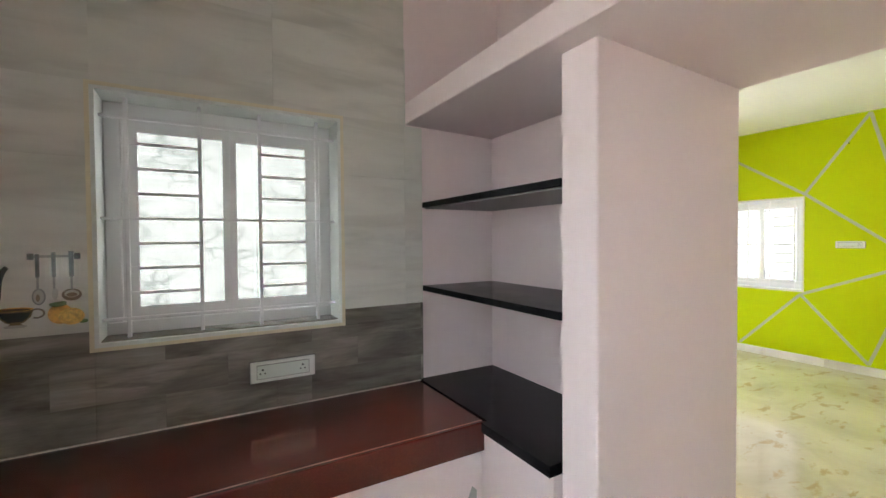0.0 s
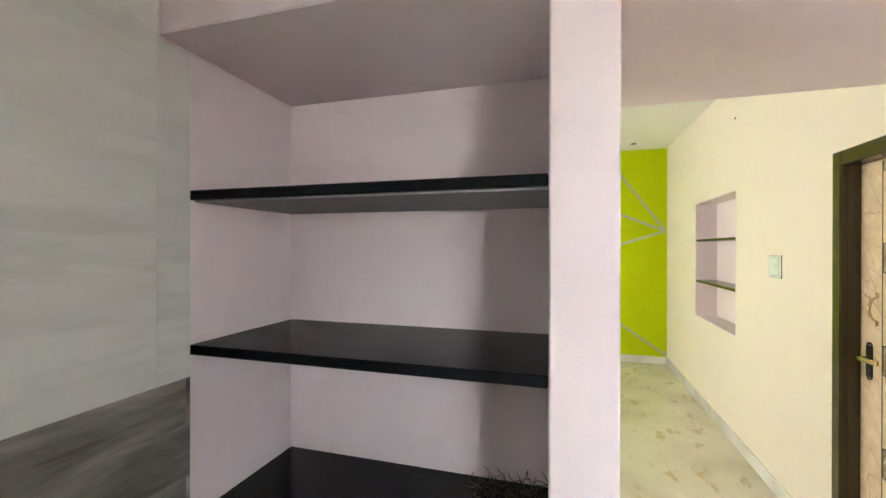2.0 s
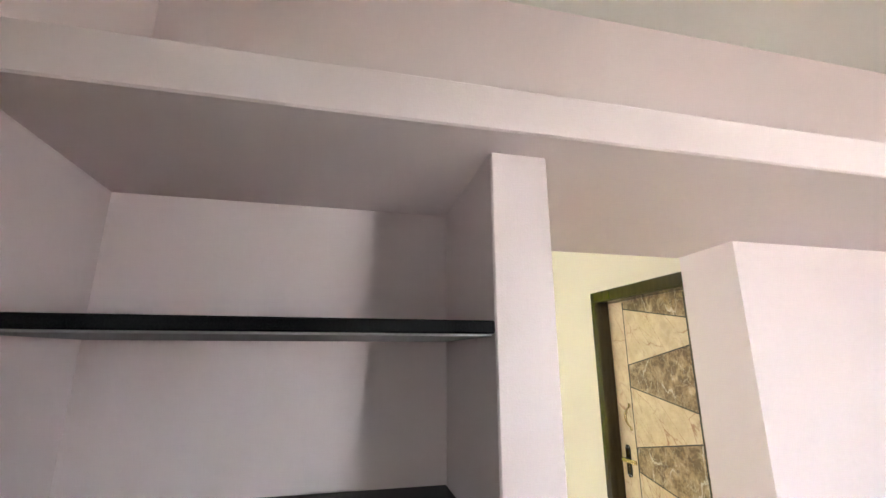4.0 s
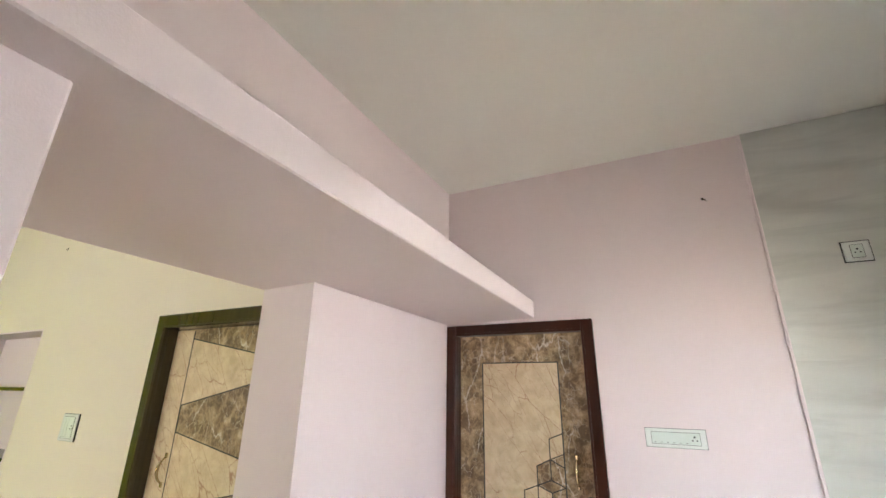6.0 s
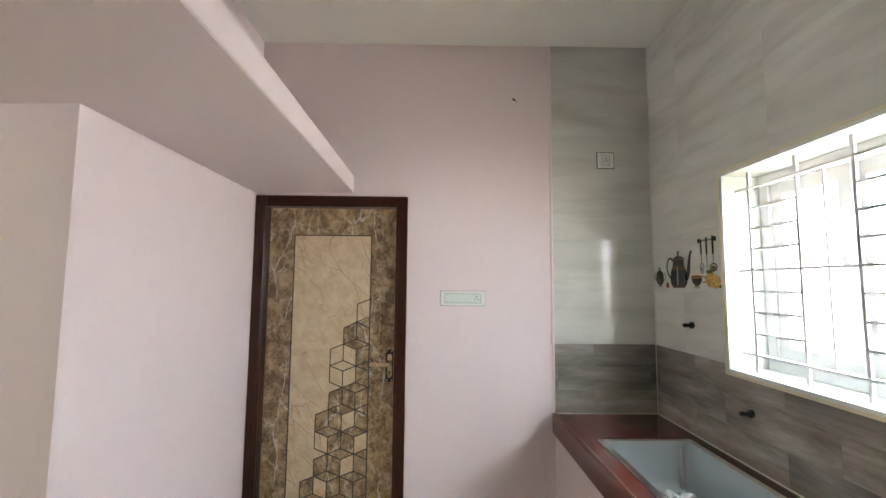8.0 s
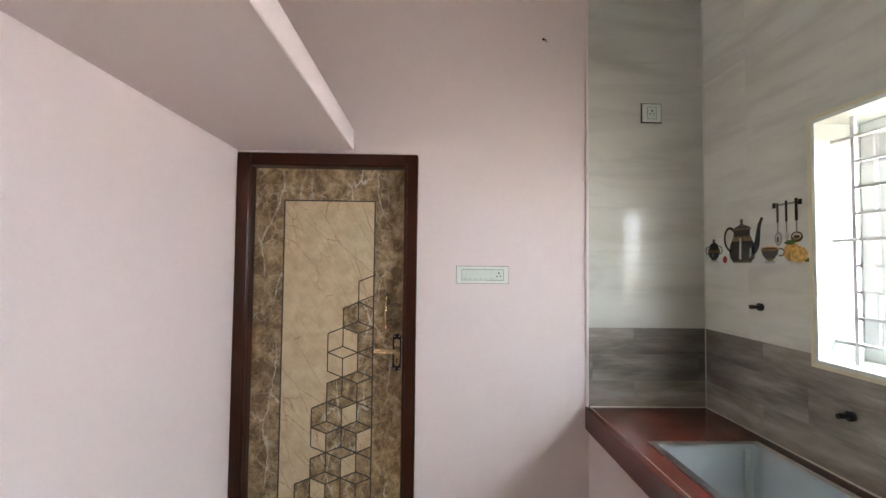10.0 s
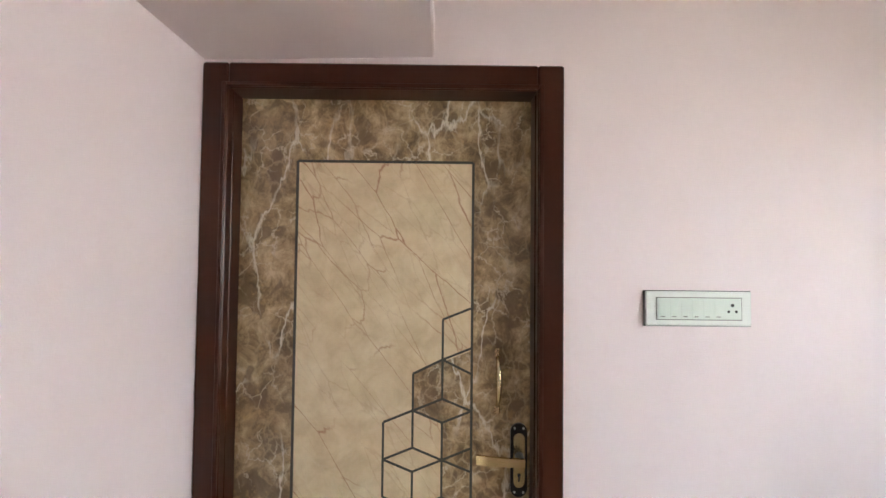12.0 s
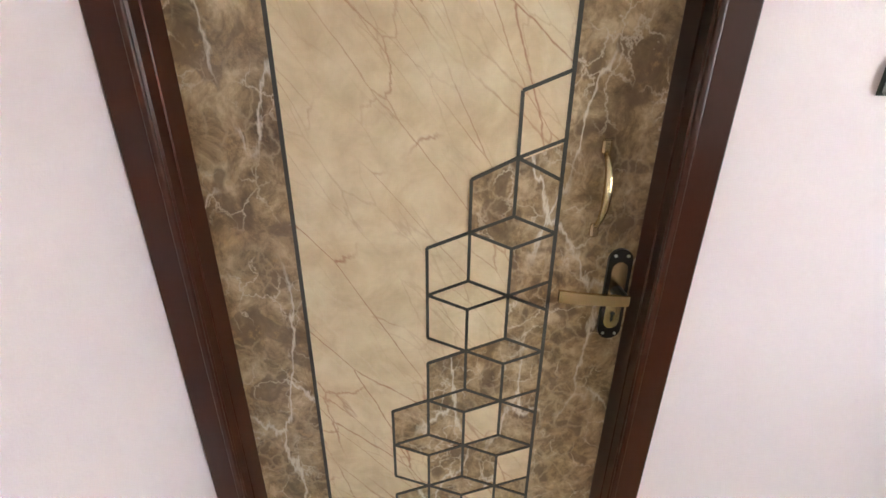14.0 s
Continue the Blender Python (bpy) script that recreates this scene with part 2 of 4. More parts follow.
BROWNINK = material("brown_print", (0.10, 0.055, 0.02), 0.15)
ORANGE = material("orange_print", (0.55, 0.30, 0.07), 0.15)
YELLOWINK = material("yellow_orange_print", (0.62, 0.40, 0.11), 0.15)
BRONZEINK = material("bronze_print", (0.17, 0.115, 0.06), 0.15)
PALEINK = material("pale_grey_print", (0.45, 0.44, 0.40), 0.15)
for ink, scale in ((ORANGE, 55), (YELLOWINK, 70), (BRONZEINK, 80)):
    c = tuple(ink.node_tree.nodes["Principled BSDF"].inputs["Base Color"].default_value)[:3]
    base(ink, ramp(ink, noise_tex(ink, coords(ink), scale, 4), [(0.35, tuple(k * 0.62 for k in c)), (0.62, tuple(min(k * 1.25, 1) for k in c))]))
REDINK = material("dull_red_print", (0.30, 0.05, 0.045), 0.15)
GREENINK = material("green_print", (0.07, 0.12, 0.03), 0.15)
SKIRT = make_tile("white_marble_skirting", [(0.3, (0.52, 0.5, 0.44)), (0.5, (0.68, 0.66, 0.6)), (0.7, (0.74, 0.72, 0.68))], 1.0, 0.08)
BAG = material("clear_plastic_bag", (0.75, 0.78, 0.8), 0.2)
BAG.node_tree.nodes["Principled BSDF"].inputs["Alpha"].default_value = 0.45

FLOOR = material("polished_cream_floor", (0.6, 0.52, 0.36), 0.05)
fv = coords(FLOOR)
fa = noise_tex(FLOOR, fv, 1.3, 5, 0.6, 0.4)
fc = ramp(FLOOR, fa, [(0.3, (0.50, 0.45, 0.33)), (0.5, (0.62, 0.57, 0.44)), (0.72, (0.70, 0.66, 0.53))])
blot = noise_tex(FLOOR, coords(FLOOR, (1.0, 2.2, 1), (0, 0, radians(20))), 3.6, 5, 0.6, 0.3)
fc = mix(FLOOR, ramp(FLOOR, blot, [(0.575, (0, 0, 0)), (0.65, (0.62, 0.62, 0.62))]), fc, (0.40, 0.27, 0.11))
base(FLOOR, fc)
roughness(FLOOR, fa, 0.015, 0.035)


def glow(name, strength, color=(1, 1, 1)):
    m = bpy.data.materials.new(name)
    m.use_nodes = True
    m.node_tree.nodes.clear()
    e, o = node(m, "Emission", Strength=strength), node(m, "OutputMaterial")
    e.inputs[0].default_value = (*color, 1)
    link(m, e.outputs[0], o.inputs[0])
    return m


def sky_glow(name, strength):
    """Overcast sky over sunlit ground: warm and dimmer low down, cool and brighter towards the zenith."""
    m = glow(name, strength)
    sep, rng_z = node(m, "SeparateXYZ"), node(m, "MapRange")
    link(m, node(m, "NewGeometry").outputs["Position"], sep.inputs[0])
    rng_z.inputs["From Min"].default_value, rng_z.inputs["From Max"].default_value = 0.0, 5.0
    link(m, sep.outputs["Z"], rng_z.inputs[0])
    col = ramp(m, rng_z.outputs[0], [(0.05, (0.40, 0.33, 0.265)), (0.26, (0.60, 0.555, 0.51)), (0.42, (0.80, 0.86, 0.96)), (0.8, (0.84, 0.94, 1.0))])
    link(m, col, next(n for n in m.node_tree.nodes if n.type == "EMISSION").inputs[0])
    return m


def make_glass(name, pattern, tint):
    """Clear pane, frosted where a leafy film covers it."""
    m = bpy.data.materials.new(name)
    m.use_nodes = True
    m.node_tree.nodes.clear()
    o, t, d, g = node(m, "OutputMaterial"), node(m, "BsdfTransparent"), node(m, "BsdfTranslucent"), node(m, "BsdfGlossy", Roughness=0.05)
    d.inputs[0].default_value = (0.62, 0.65, 0.62, 1)
    t.inputs[0].default_value = (tint, tint * 1.01, tint, 1)
    v = coords(m, (1, 1, 1.7))
    web = veins(m, v, 9, 0.09, 5, 0.16, 0.40)
    soft = ramp(m, noise_tex(m, v, 3.5, 4), [(0.35, (0.05, 0.05, 0.05)), (0.7, (0.45, 0.45, 0.45))])
    if pattern:
        dark = mix(m, 1.0, web, soft, "SCREEN")
        link(m, mix(m, dark, (tint, tint * 1.01, tint), (0.085, 0.089, 0.087)), t.inputs[0])
    fac = mix(m, 1.0, soft, (0.02, 0.02, 0.02), "MULTIPLY") if pattern else mix(m, 1.0, soft, (0.15, 0.15, 0.15), "MULTIPLY")
    a, b = node(m, "MixShader"), node(m, "MixShader", Fac=0.05)
    link(m, fac, a.inputs[0])
    link(m, t.outputs[0], a.inputs[1])
    link(m, d.outputs[0], a.inputs[2])
    link(m, a.outputs[0], b.inputs[1])
    link(m, g.outputs[0], b.inputs[2])
    link(m, b.outputs[0], o.inputs[0])
    return m


GLASS_A = make_glass("leaf_pattern_glass", True, 0.135)
GLASS = make_glass("clear_glass", False, 0.95)
GLASS_HALL = make_glass("grey_tinted_glass", False, 0.4)


# ---- mesh helpers ----
def box_into(bm, x0, x1, y0, y1, z0, z1):
    vs = [bm.verts.new(p) for p in ((x0, y0, z0), (x1, y0, z0), (x1, y1, z0), (x0, y1, z0), (x0, y0, z1), (x1, y0, z1), (x1, y1, z1), (x0, y1, z1))]
    for f in ((3, 2, 1, 0), (4, 5, 6, 7), (0, 1, 5, 4), (1, 2, 6, 5), (2, 3, 7, 6), (3, 0, 4, 7)):
        bm.faces.new([vs[i] for i in f])
    return vs


def boxes(*bs, bevel=0.0, seg=1):
    bm = bmesh.new()
    for b in bs:
        box_into(bm, min(b[0], b[1]), max(b[0], b[1]), min(b[2], b[3]), max(b[2], b[3]), min(b[4], b[5]), max(b[4], b[5]))
    if bevel:
        bmesh.ops.bevel(bm, geom=bm.edges[:], offset=bevel, segments=seg, affect="EDGES", profile=0.6)
    return bm


def plate(xs, ys, z0, z1, skip):
    """One slab over a grid of lines, with one cell left open."""
    bm = bmesh.new()
    low = [[bm.verts.new((x, y, z0)) for y in ys] for x in xs]
    top = [[bm.verts.new((x, y, z1)) for y in ys] for x in xs]
    nx, ny = len(xs) - 1, len(ys) - 1
    for i in range(nx):
        for j in range(ny):
            if (i, j) == skip:
                continue
            bm.faces.new((top[i][j], top[i + 1][j], top[i + 1][j + 1], top[i][j + 1]))
            bm.faces.new((low[i][j + 1], low[i + 1][j + 1], low[i + 1][j], low[i][j]))
            for (a, b), (k, n) in ((((i, j), (i + 1, j)), (i, j - 1)), (((i + 1, j), (i + 1, j + 1)), (i + 1, j)), (((i + 1, j + 1), (i, j + 1)), (i, j + 1)), (((i, j + 1), (i, j)), (i - 1, j))):
                if not (0 <= k < nx and 0 <= n < ny) or (k, n) == skip:
                    bm.faces.new((low[a[0]][a[1]], low[b[0]][b[1]], top[b[0]][b[1]], top[a[0]][a[1]]))
    bmesh.ops.recalc_face_normals(bm, faces=bm.faces[:])
    return bm


def rod_into(bm, a, b, r, seg=8):
    a, b = Vector(a), Vector(b)
    m = Matrix.Translation((a + b) / 2) @ (b - a).to_track_quat("Z", "Y").to_matrix().to_4x4()
    bmesh.ops.create_cone(bm, cap_ends=True, segments=seg, radius1=r, radius2=r, depth=(b - a).length, matrix=m)


def rods(*rs, seg=8):
    bm = bmesh.new()
    for a, b, r in rs:
        rod_into(bm, a, b, r, seg)
    return bm


def tube(points, radii, seg=12):
    """A smooth round bar along a line of points."""
    bm = bmesh.new()
    pts = [Vector(p) for p in points]
    rings = []
    for i, p in enumerate(pts):
        way = (pts[min(i + 1, len(pts) - 1)] - pts[max(i - 1, 0)]).normalized()
        side = way.cross(Vector((1, 0, 0))).normalized()
        up = way.cross(side)
        rings.append([bm.verts.new(p + radii[i] * (math.cos(2 * math.pi * k / seg) * side + math.sin(2 * math.pi * k / seg) * up)) for k in range(seg)])
    for a, b in zip(rings, rings[1:]):
        for k in range(seg):
            bm.faces.new((a[k], a[(k + 1) % seg], b[(k + 1) % seg], b[k]))
    bm.faces.new(rings[0][::-1])
    bm.faces.new(rings[-1])
    bmesh.ops.recalc_face_normals(bm, faces=bm.faces[:])
    return bm


def prism(points, place, depth):
    """A flat outline (u, v) made solid: place(u, v, w) gives its corners, w from 0 to depth."""
    bm = bmesh.new()
    lo = [bm.verts.new(place(u, v, 0)) for u, v in points]
    hi = [bm.verts.new(place(u, v, depth)) for u, v in points]
    n = len(points)
    bm.faces.new(lo[::-1])
    bm.faces.new(hi)
    for i in range(n):
        bm.faces.new((lo[i], lo[(i + 1) % n], hi[(i + 1) % n], hi[i]))
    bmesh.ops.recalc_face_normals(bm, faces=bm.faces[:])
    return bm


def part(name, bm, mat, parent=None, label="", smooth=False):
    me = bpy.data.meshes.new(name)
    bm.to_mesh(me)
    bm.free()
    me.materials.append(mat)
    if smooth:
        for p in me.polygons:
            p.use_smooth = True
    ob = new(name, me)
    ob.parent = parent
    if parent is not None:
        ob.matrix_parent_inverse = Matrix.Translation(-parent.location)
    if label:
        tagged(ob, label)
    return ob


def base_empty(name, at, label, category, group="", kind=""):
    e = new(name)
    e.location = at
    return tagged(e, label, category, group, kind)


def struct(name, bm, mat, label, category):
    return tagged(part(name, bm, mat), label, category, "", "structure")


# ---- structure ----
struct("floor", boxes((-2.65, 5.4, -0.3, 5.7, -0.12, 0)), FLOOR, "polished cream marble-look floor with brown flecks", "floor")
struct("ceiling", boxes((-2.65, HALL_X - 0.14, -0.3, 3.5, CEIL, CEIL + 0.15)), CEILING, "plain off-white painted kitchen ceiling", "ceiling")
struct("ceiling_hall", boxes((HALL_X - 0.14, 5.4, -0.3, 5.7, HALL_C, CEIL + 0.15)), CEILING, "plain off-white painted hall ceiling", "ceiling")


def wall_y(y0, y1, x0, x1, z0, z1, hole=None):
    if hole is None:
        return boxes((x0, x1, y0, y1, z0, z1))
    a, b, c, d = hole
    return boxes((x0, a, y0, y1, z0, z1), (b, x1, y0, y1, z0, z1), (a, b, y0, y1, z0, c), (a, b, y0, y1, d, z1))


def wall_x(x0, x1, y0, y1, z0, z1, hole=None):
    if hole is None:
        return boxes((x0, x1, y0, y1, z0, z1))
    a, b, c, d = hole
    return boxes((x0, x1, y0, a, z0, z1), (x0, x1, b, y1, z0, z1), (x0, x1, a, b, z0, c), (x0, x1, a, b, d, z1))


TT = 0.008                                   # tile thickness
struct("wall_north", wall_y(AY + TT, AY + 0.23, CX - 0.33, HALL_X - 0.1, 0, CEIL, WA), PINK, "pink painted kitchen wall behind grey tiles, with a barred window", "wall")
struct("wall_west", wall_x(CX - 0.262, CX - TT, BY - 0.2, AY + TT, 0, CEIL, WC), PINK, "kitchen wall behind grey tiles, with a barred window over the sink", "wall")
struct("wall_south", wall_y(BY - 0.2, BY, CX - TT, 0.0, 0, CEIL, (-0.872, -0.0005, -0.05, 2.103)), PINK, "pale pink painted kitchen wall round a door", "wall")
struct("wall_south_pier", boxes((0, PIER_E, BY - 0.2, PIER_N, 0, SOFF + 0.03)), PINK, "pale pink painted pier wall between kitchen door and hall", "wall")
slab_bm = prism([(SLAB_X, 2.124), (HALL_X, 2.106), (HALL_X, SLAB_T), (SLAB_X, SLAB_T)], lambda u, v, d: (u, BY + d, v), AY + TT - BY)
bmesh.ops.bevel(slab_bm, geom=[e for e in slab_bm.edges if max(v.co.x for v in e.verts) < SLAB_X + 0.01], offset=0.004, segments=1, affect="EDGES", profile=0.6)
struct("loft_slab", slab_bm, PINK, "pale pink painted concrete loft slab over the shelves and passage", "slab")
struct("wall_above_loft", boxes((-0.003, HALL_X - 0.005, BY - 0.2, AY + TT, SLAB_T, CEIL)), PINK, "pink painted wall above the loft slab", "wall")
struct("wall_niche_back", boxes((NICHE_X, HALL_X - 0.004, POST_N, AY + TT, 0, SOFF + 0.02)), PINK, "pink painted back of the shelf niche", "wall")
struct("wall_post", boxes((FRONT_X, HALL_X, POST_S, POST_N, 0, SOFF + 0.03), bevel=0.004), PINK, "pale pink painted end wall of the shelf niche", "wall")
struct("wall_hall_south", boxes((PIER_E, 0.35, HALL_S - 0.25, HALL_S, 0, HALL_C), (0.35, 1.312, HALL_S - 0.25, HALL_S, 2.098, HALL_C), (1.312, NX0, HALL_S - 0.25, HALL_S, 0, HALL_C),
                                (NX0, NX1, HALL_S - 0.25, HALL_S, 0, NZ0), (NX0, NX1, HALL_S - 0.25, HALL_S, NZ1, HALL_C), (NX1, LIME_X, HALL_S - 0.25, HALL_S, 0, HALL_C)), CREAM, "cream painted hall wall with a door and a niche", "wall")
struct("wall_hall_west", boxes((HALL_X - 0.15, HALL_X - 0.002, AY + 0.23, HALL_N, 0, HALL_C)), CREAM, "cream painted hall wall", "wall")
# the opening here is unseen, cut to let added light into the hall
struct("wall_hall_north", wall_y(HALL_N, HALL_N + 0.2, HALL_X - 0.15, LIME_X + 0.2, 0, HALL_C, (1.6, 3.4, 0.9, 2.1)), CREAM, "cream painted hall wall", "wall")
struct("wall_hall_east", wall_x(LIME_X, LIME_X + 0.2, HALL_S - 0.25, HALL_N, 0, HALL_C, WH), LIME, "lime green painted hall wall with grey geometric lines", "wall")
# rooms behind the two doors are closed off
struct("wall_behind_doors", boxes((-1.1, 1.6, BY - 0.9, BY - 0.8, 0, CEIL)), CREAM, "plain wall behind the doors", "wall")

# ground out of view, added pale and warm to bounce light onto the ceiling
SOIL = material("pale_sandy_ground", (0.5, 0.43, 0.34), 0.9)
sv = coords(SOIL)
base(SOIL, ramp(SOIL, noise_tex(SOIL, sv, 2.5, 7, 0.65), [(0.3, (0.52, 0.41, 0.30)), (0.7, (0.68, 0.55, 0.41))]))
bump(SOIL, noise_tex(SOIL, sv, 30, 4), 0.3, 0.02)
struct("ground", boxes((-60, 60, -60, 60, -0.3, -0.121)), SOIL, "unseen pale sandy ground outside the house, added to bounce light in", "ground")

# white sky beyond the windows; the north hall sheet is an unseen, added light
for nm, bm, s, c in (("backdrop_north", boxes((-2.6, 0.1, AY + 0.75, AY + 0.76, 0.4, 2.9)), SKY_A, (0.98, 1.0, 0.98)),
                     ("backdrop_west", boxes((CX - 2.0, CX - 1.99, -9, 12, -0.6, 7.5)), SKY_C, (0.955, 0.97, 1.0)),
                     ("backdrop_hall_north", boxes((1.2, 3.8, HALL_N + 0.6, HALL_N + 0.61, 0.5, 2.5)), FILL_NORTH, (1.0, 1.0, 0.97)),
                     ("backdrop_hall", boxes((LIME_X + 0.7, LIME_X + 0.71, 2.9, 5.6, 0.1, 2.9)), SKY_HALL, (1.0, 1.0, 0.98))):
    struct(nm, bm, sky_glow(nm + "_glow", s) if nm == "backdrop_west" else glow(nm + "_glow", s, c), "glowing white sheet of overcast sky outside the wall opening", "sky")


# ---- windows ----
def window(name, place, w, z0, z1, glass, label, bars=True, deep=0.0, sashes=None):
    """place(u, d, z): u along the wall, d into it from the room face."""
    e = base_empty(name, place(w / 2, 0.1, z0), label, "window", "", "structure")

    def slab(u0, u1, d0, d1, a, b, bevel=0.0):
        p, q = place(u0, d0, a), place(u1, d1, b)
        return boxes((p[0], q[0], p[1], q[1], p[2], q[2]), bevel=bevel)

    t = 0.013
    lining = slab(0, w, -0.004, 0.235 + deep, z0 - 0.0005, z0 + t)
    for u0, u1, a, b in ((0, w, z1 - t, z1), (0, t, z0 + t, z1 - t), (w - t, w, z0 + t, z1 - t)):
        p, q = place(u0, -0.004, a), place(u1, 0.235 + deep, b)
        box_into(lining, *sorted((p[0], q[0])), *sorted((p[1], q[1])), *sorted((p[2], q[2])))
    part("reveal", lining, REVEAL, e)
    ed = bmesh.new()
    for u0, u1, a, b in ((-t, w + t, z0 - t, z0), (-t, w + t, z1, z1 + t), (-t, 0, z0, z1), (w, w + t, z0, z1)):
        p, q = place(u0, -0.006, a), place(u1, 0.02, b)
        box_into(ed, *sorted((p[0], q[0])), *sorted((p[1], q[1])), *sorted((p[2], q[2])))
    if glass is GLASS_A:
        part("sill_tile", slab(t + 0.001, w - t - 0.001, 0.02, 0.134, z0 + t, z0 + t + 0.004), DARK_TILE, e, "dark wood-look sill tile")
    part("edging", ed, TRIM, e, "cream stone edging strip")
    u0, u1, a, b = t, w - t, z0 + t, z1 - t
    for k, (p0, p1, q0, q1) in enumerate(((u0, u1, a, a + 0.05), (u0, u1, b - 0.05, b), (u0, u0 + 0.05, a + 0.05, b - 0.05), (u1 - 0.05, u1, a + 0.05, b - 0.05))):
        part("window_frame", slab(p0, p1, 0.135 + deep, 0.195 + deep, q0, q1, 0.003), UPVC, e)
    mid = w / 2
    for s0, s1, dd, rail, pane in sashes or ((u0 + 0.05, mid + 0.025, 0.15, 0.05, glass), (mid - 0.025, u1 - 0.05, 0.172, 0.05, glass)):
        dd += deep
        sash = slab(s0, s1, dd, dd + 0.02, a + 0.05, a + 0.10)
        for v0, v1, c0, c1 in ((s0, s1, b - 0.10, b - 0.05), (s0, s0 + rail, a + 0.10, b - 0.10), (s1 - rail, s1, a + 0.10, b - 0.10)):
            p, q = place(v0, dd, c0), place(v1, dd + 0.02, c1)
            box_into(sash, *sorted((p[0], q[0])), *sorted((p[1], q[1])), *sorted((p[2], q[2])))
        sh = part("sash", sash, UPVC, e)
        g = part("pane", slab(s0 + rail, s1 - rail, dd + 0.008, dd + 0.012, a + 0.10, b - 0.10), pane, sh)
        g.visible_shadow = False
    if bars:
        d = 0.06
        h = z1 - z0
        ups = [0.105, 0.375, 0.625, 0.895]
        for f in ups:
            part("grille_bar", slab(f * w - 0.0065, f * w + 0.0065, d - 0.0065, d + 0.0065, z0 + t, z1 - t, 0.0015), BAR, e)
        part("grille_bar", slab(0.5 * w - 0.004, 0.5 * w + 0.004, d - 0.004, d + 0.004, z0 + 0.09 * h, z1 - 0.09 * h), BAR, e)
        for f in (0.095, 0.5, 0.905):
            part("grille_rail", slab(t, w - t, d - 0.0075, d + 0.0075, z0 + f * h - 0.005, z0 + f * h + 0.005, 0.0015), BAR, e)
        for f0, f1 in ((ups[0], ups[1]), (ups[2], ups[3])):
            for k in (1, 2, 3):
                for lo in (0.095, 0.5):
                    z = z0 + (lo + 0.405 * k / 4) * h
                    part("grille_rung", slab(f0 * w, f1 * w, d - 0.005, d + 0.005, z - 0.005, z + 0.005), BAR, e)
    return e


window("window_1", lambda u, d, z: (WA[0] + u, AY + d, z), WA[1] - WA[0], WA[2], WA[3], GLASS_A, "white framed sliding window with leaf-pattern glass and white grille")
window("window_2", lambda u, d, z: (CX - d, WC[0] + u, z), WC[1] - WC[0], WC[2], WC[3], GLASS, "bright white framed sliding window with white grille above the sink", deep=0.025, sashes=((0.063, 0.405, 0.150, 0.05, GLASS), (0.385, 0.789, 0.172, 0.05, GLASS)))
window("window_3", lambda u, d, z: (LIME_X + d, WH[0] + u, z), WH[1] - WH[0], WH[2], WH[3], GLASS_HALL, "white framed hall window with white grille in the lime wall")


# ---- doors ----
def lever_lock(parent, x, y, z0, z1, lever, out):
    """Long plate with key hole and lever; out: +1 faces +y; lever: signed length along x."""
    n = 10
    w = 0.021
    outline = [(w * math.cos(a), z1 - w + w * math.sin(a)) for a in (math.pi * k / n for k in range(n + 1))] + [(w * math.cos(a), z0 + w + w * math.sin(a)) for a in (math.pi + math.pi * k / n for k in range(n + 1))]
    pl = part("lock_plate", prism(outline, lambda u, v, d: (x + u, y + out * d, v), 0.007), BLACK_METAL, parent, "black metal lock plate")
    inner = [(u * 0.66, (v - (z0 + z1) / 2) * 0.74 + (z0 + z1) / 2) for u, v in outline]
    part("inset", prism(inner, lambda u, v, d: (x + u, y + out * (0.007 + d), v), 0.002), BRASS, pl, "worn brass inset")
    zl = z0 + (z1 - z0) * 0.56
    bm = rods(((x, y, zl), (x, y + out * 0.045, zl), 0.011), seg=12)
    part("spindle", bm, BLACK_METAL, pl)
    n = 8
    lv = bmesh.new()
    rings = []
    for k in range(n + 1):
        f = k / n
        px, py, hh = x + lever * f * 0.93 - lever * 0.06, y + out * (0.045 - 0.016 * f * f), 0.0095 + 0.0015 * f
        rings.append([lv.verts.new((px, py - 0.004, zl - hh)), lv.verts.new((px, py + 0.004, zl - hh)), lv.verts.new((px, py + 0.004, zl + hh)), lv.verts.new((px, py - 0.004, zl + hh))])
    for r0, r1 in zip(rings, rings[1:]):
        for i in range(4):
            lv.faces.new((r0[i], r0[(i + 1) % 4], r1[(i + 1) % 4], r1[i]))
    lv.faces.new(rings[0][::-1])
    lv.faces.new(rings[-1])
    bmesh.ops.recalc_face_normals(lv, faces=lv.faces[:])
    part("lever", lv, BRASS, pl, "brushed brass lever")
    kz = z0 + (z1 - z0) * 0.27
    kh = rods(((x, y + out * 0.0085, kz + 0.006), (x, y + out * 0.0105, kz + 0.006), 0.0042), seg=10)
    box_into(kh, x - 0.002, x + 0.002, *sorted((y + out * 0.0085, y + out * 0.0105)), kz - 0.010, kz + 0.004)
    part("keyhole", kh, HOLE, pl)
    for sx in (-1, 1):
        for sz in (z0 + 0.012, z1 - 0.012):
            part("screw", rods(((x + sx * 0.011, y + out * 0.006, sz), (x + sx * 0.011, y + out * 0.009, sz), 0.0028)), STEEL, pl)


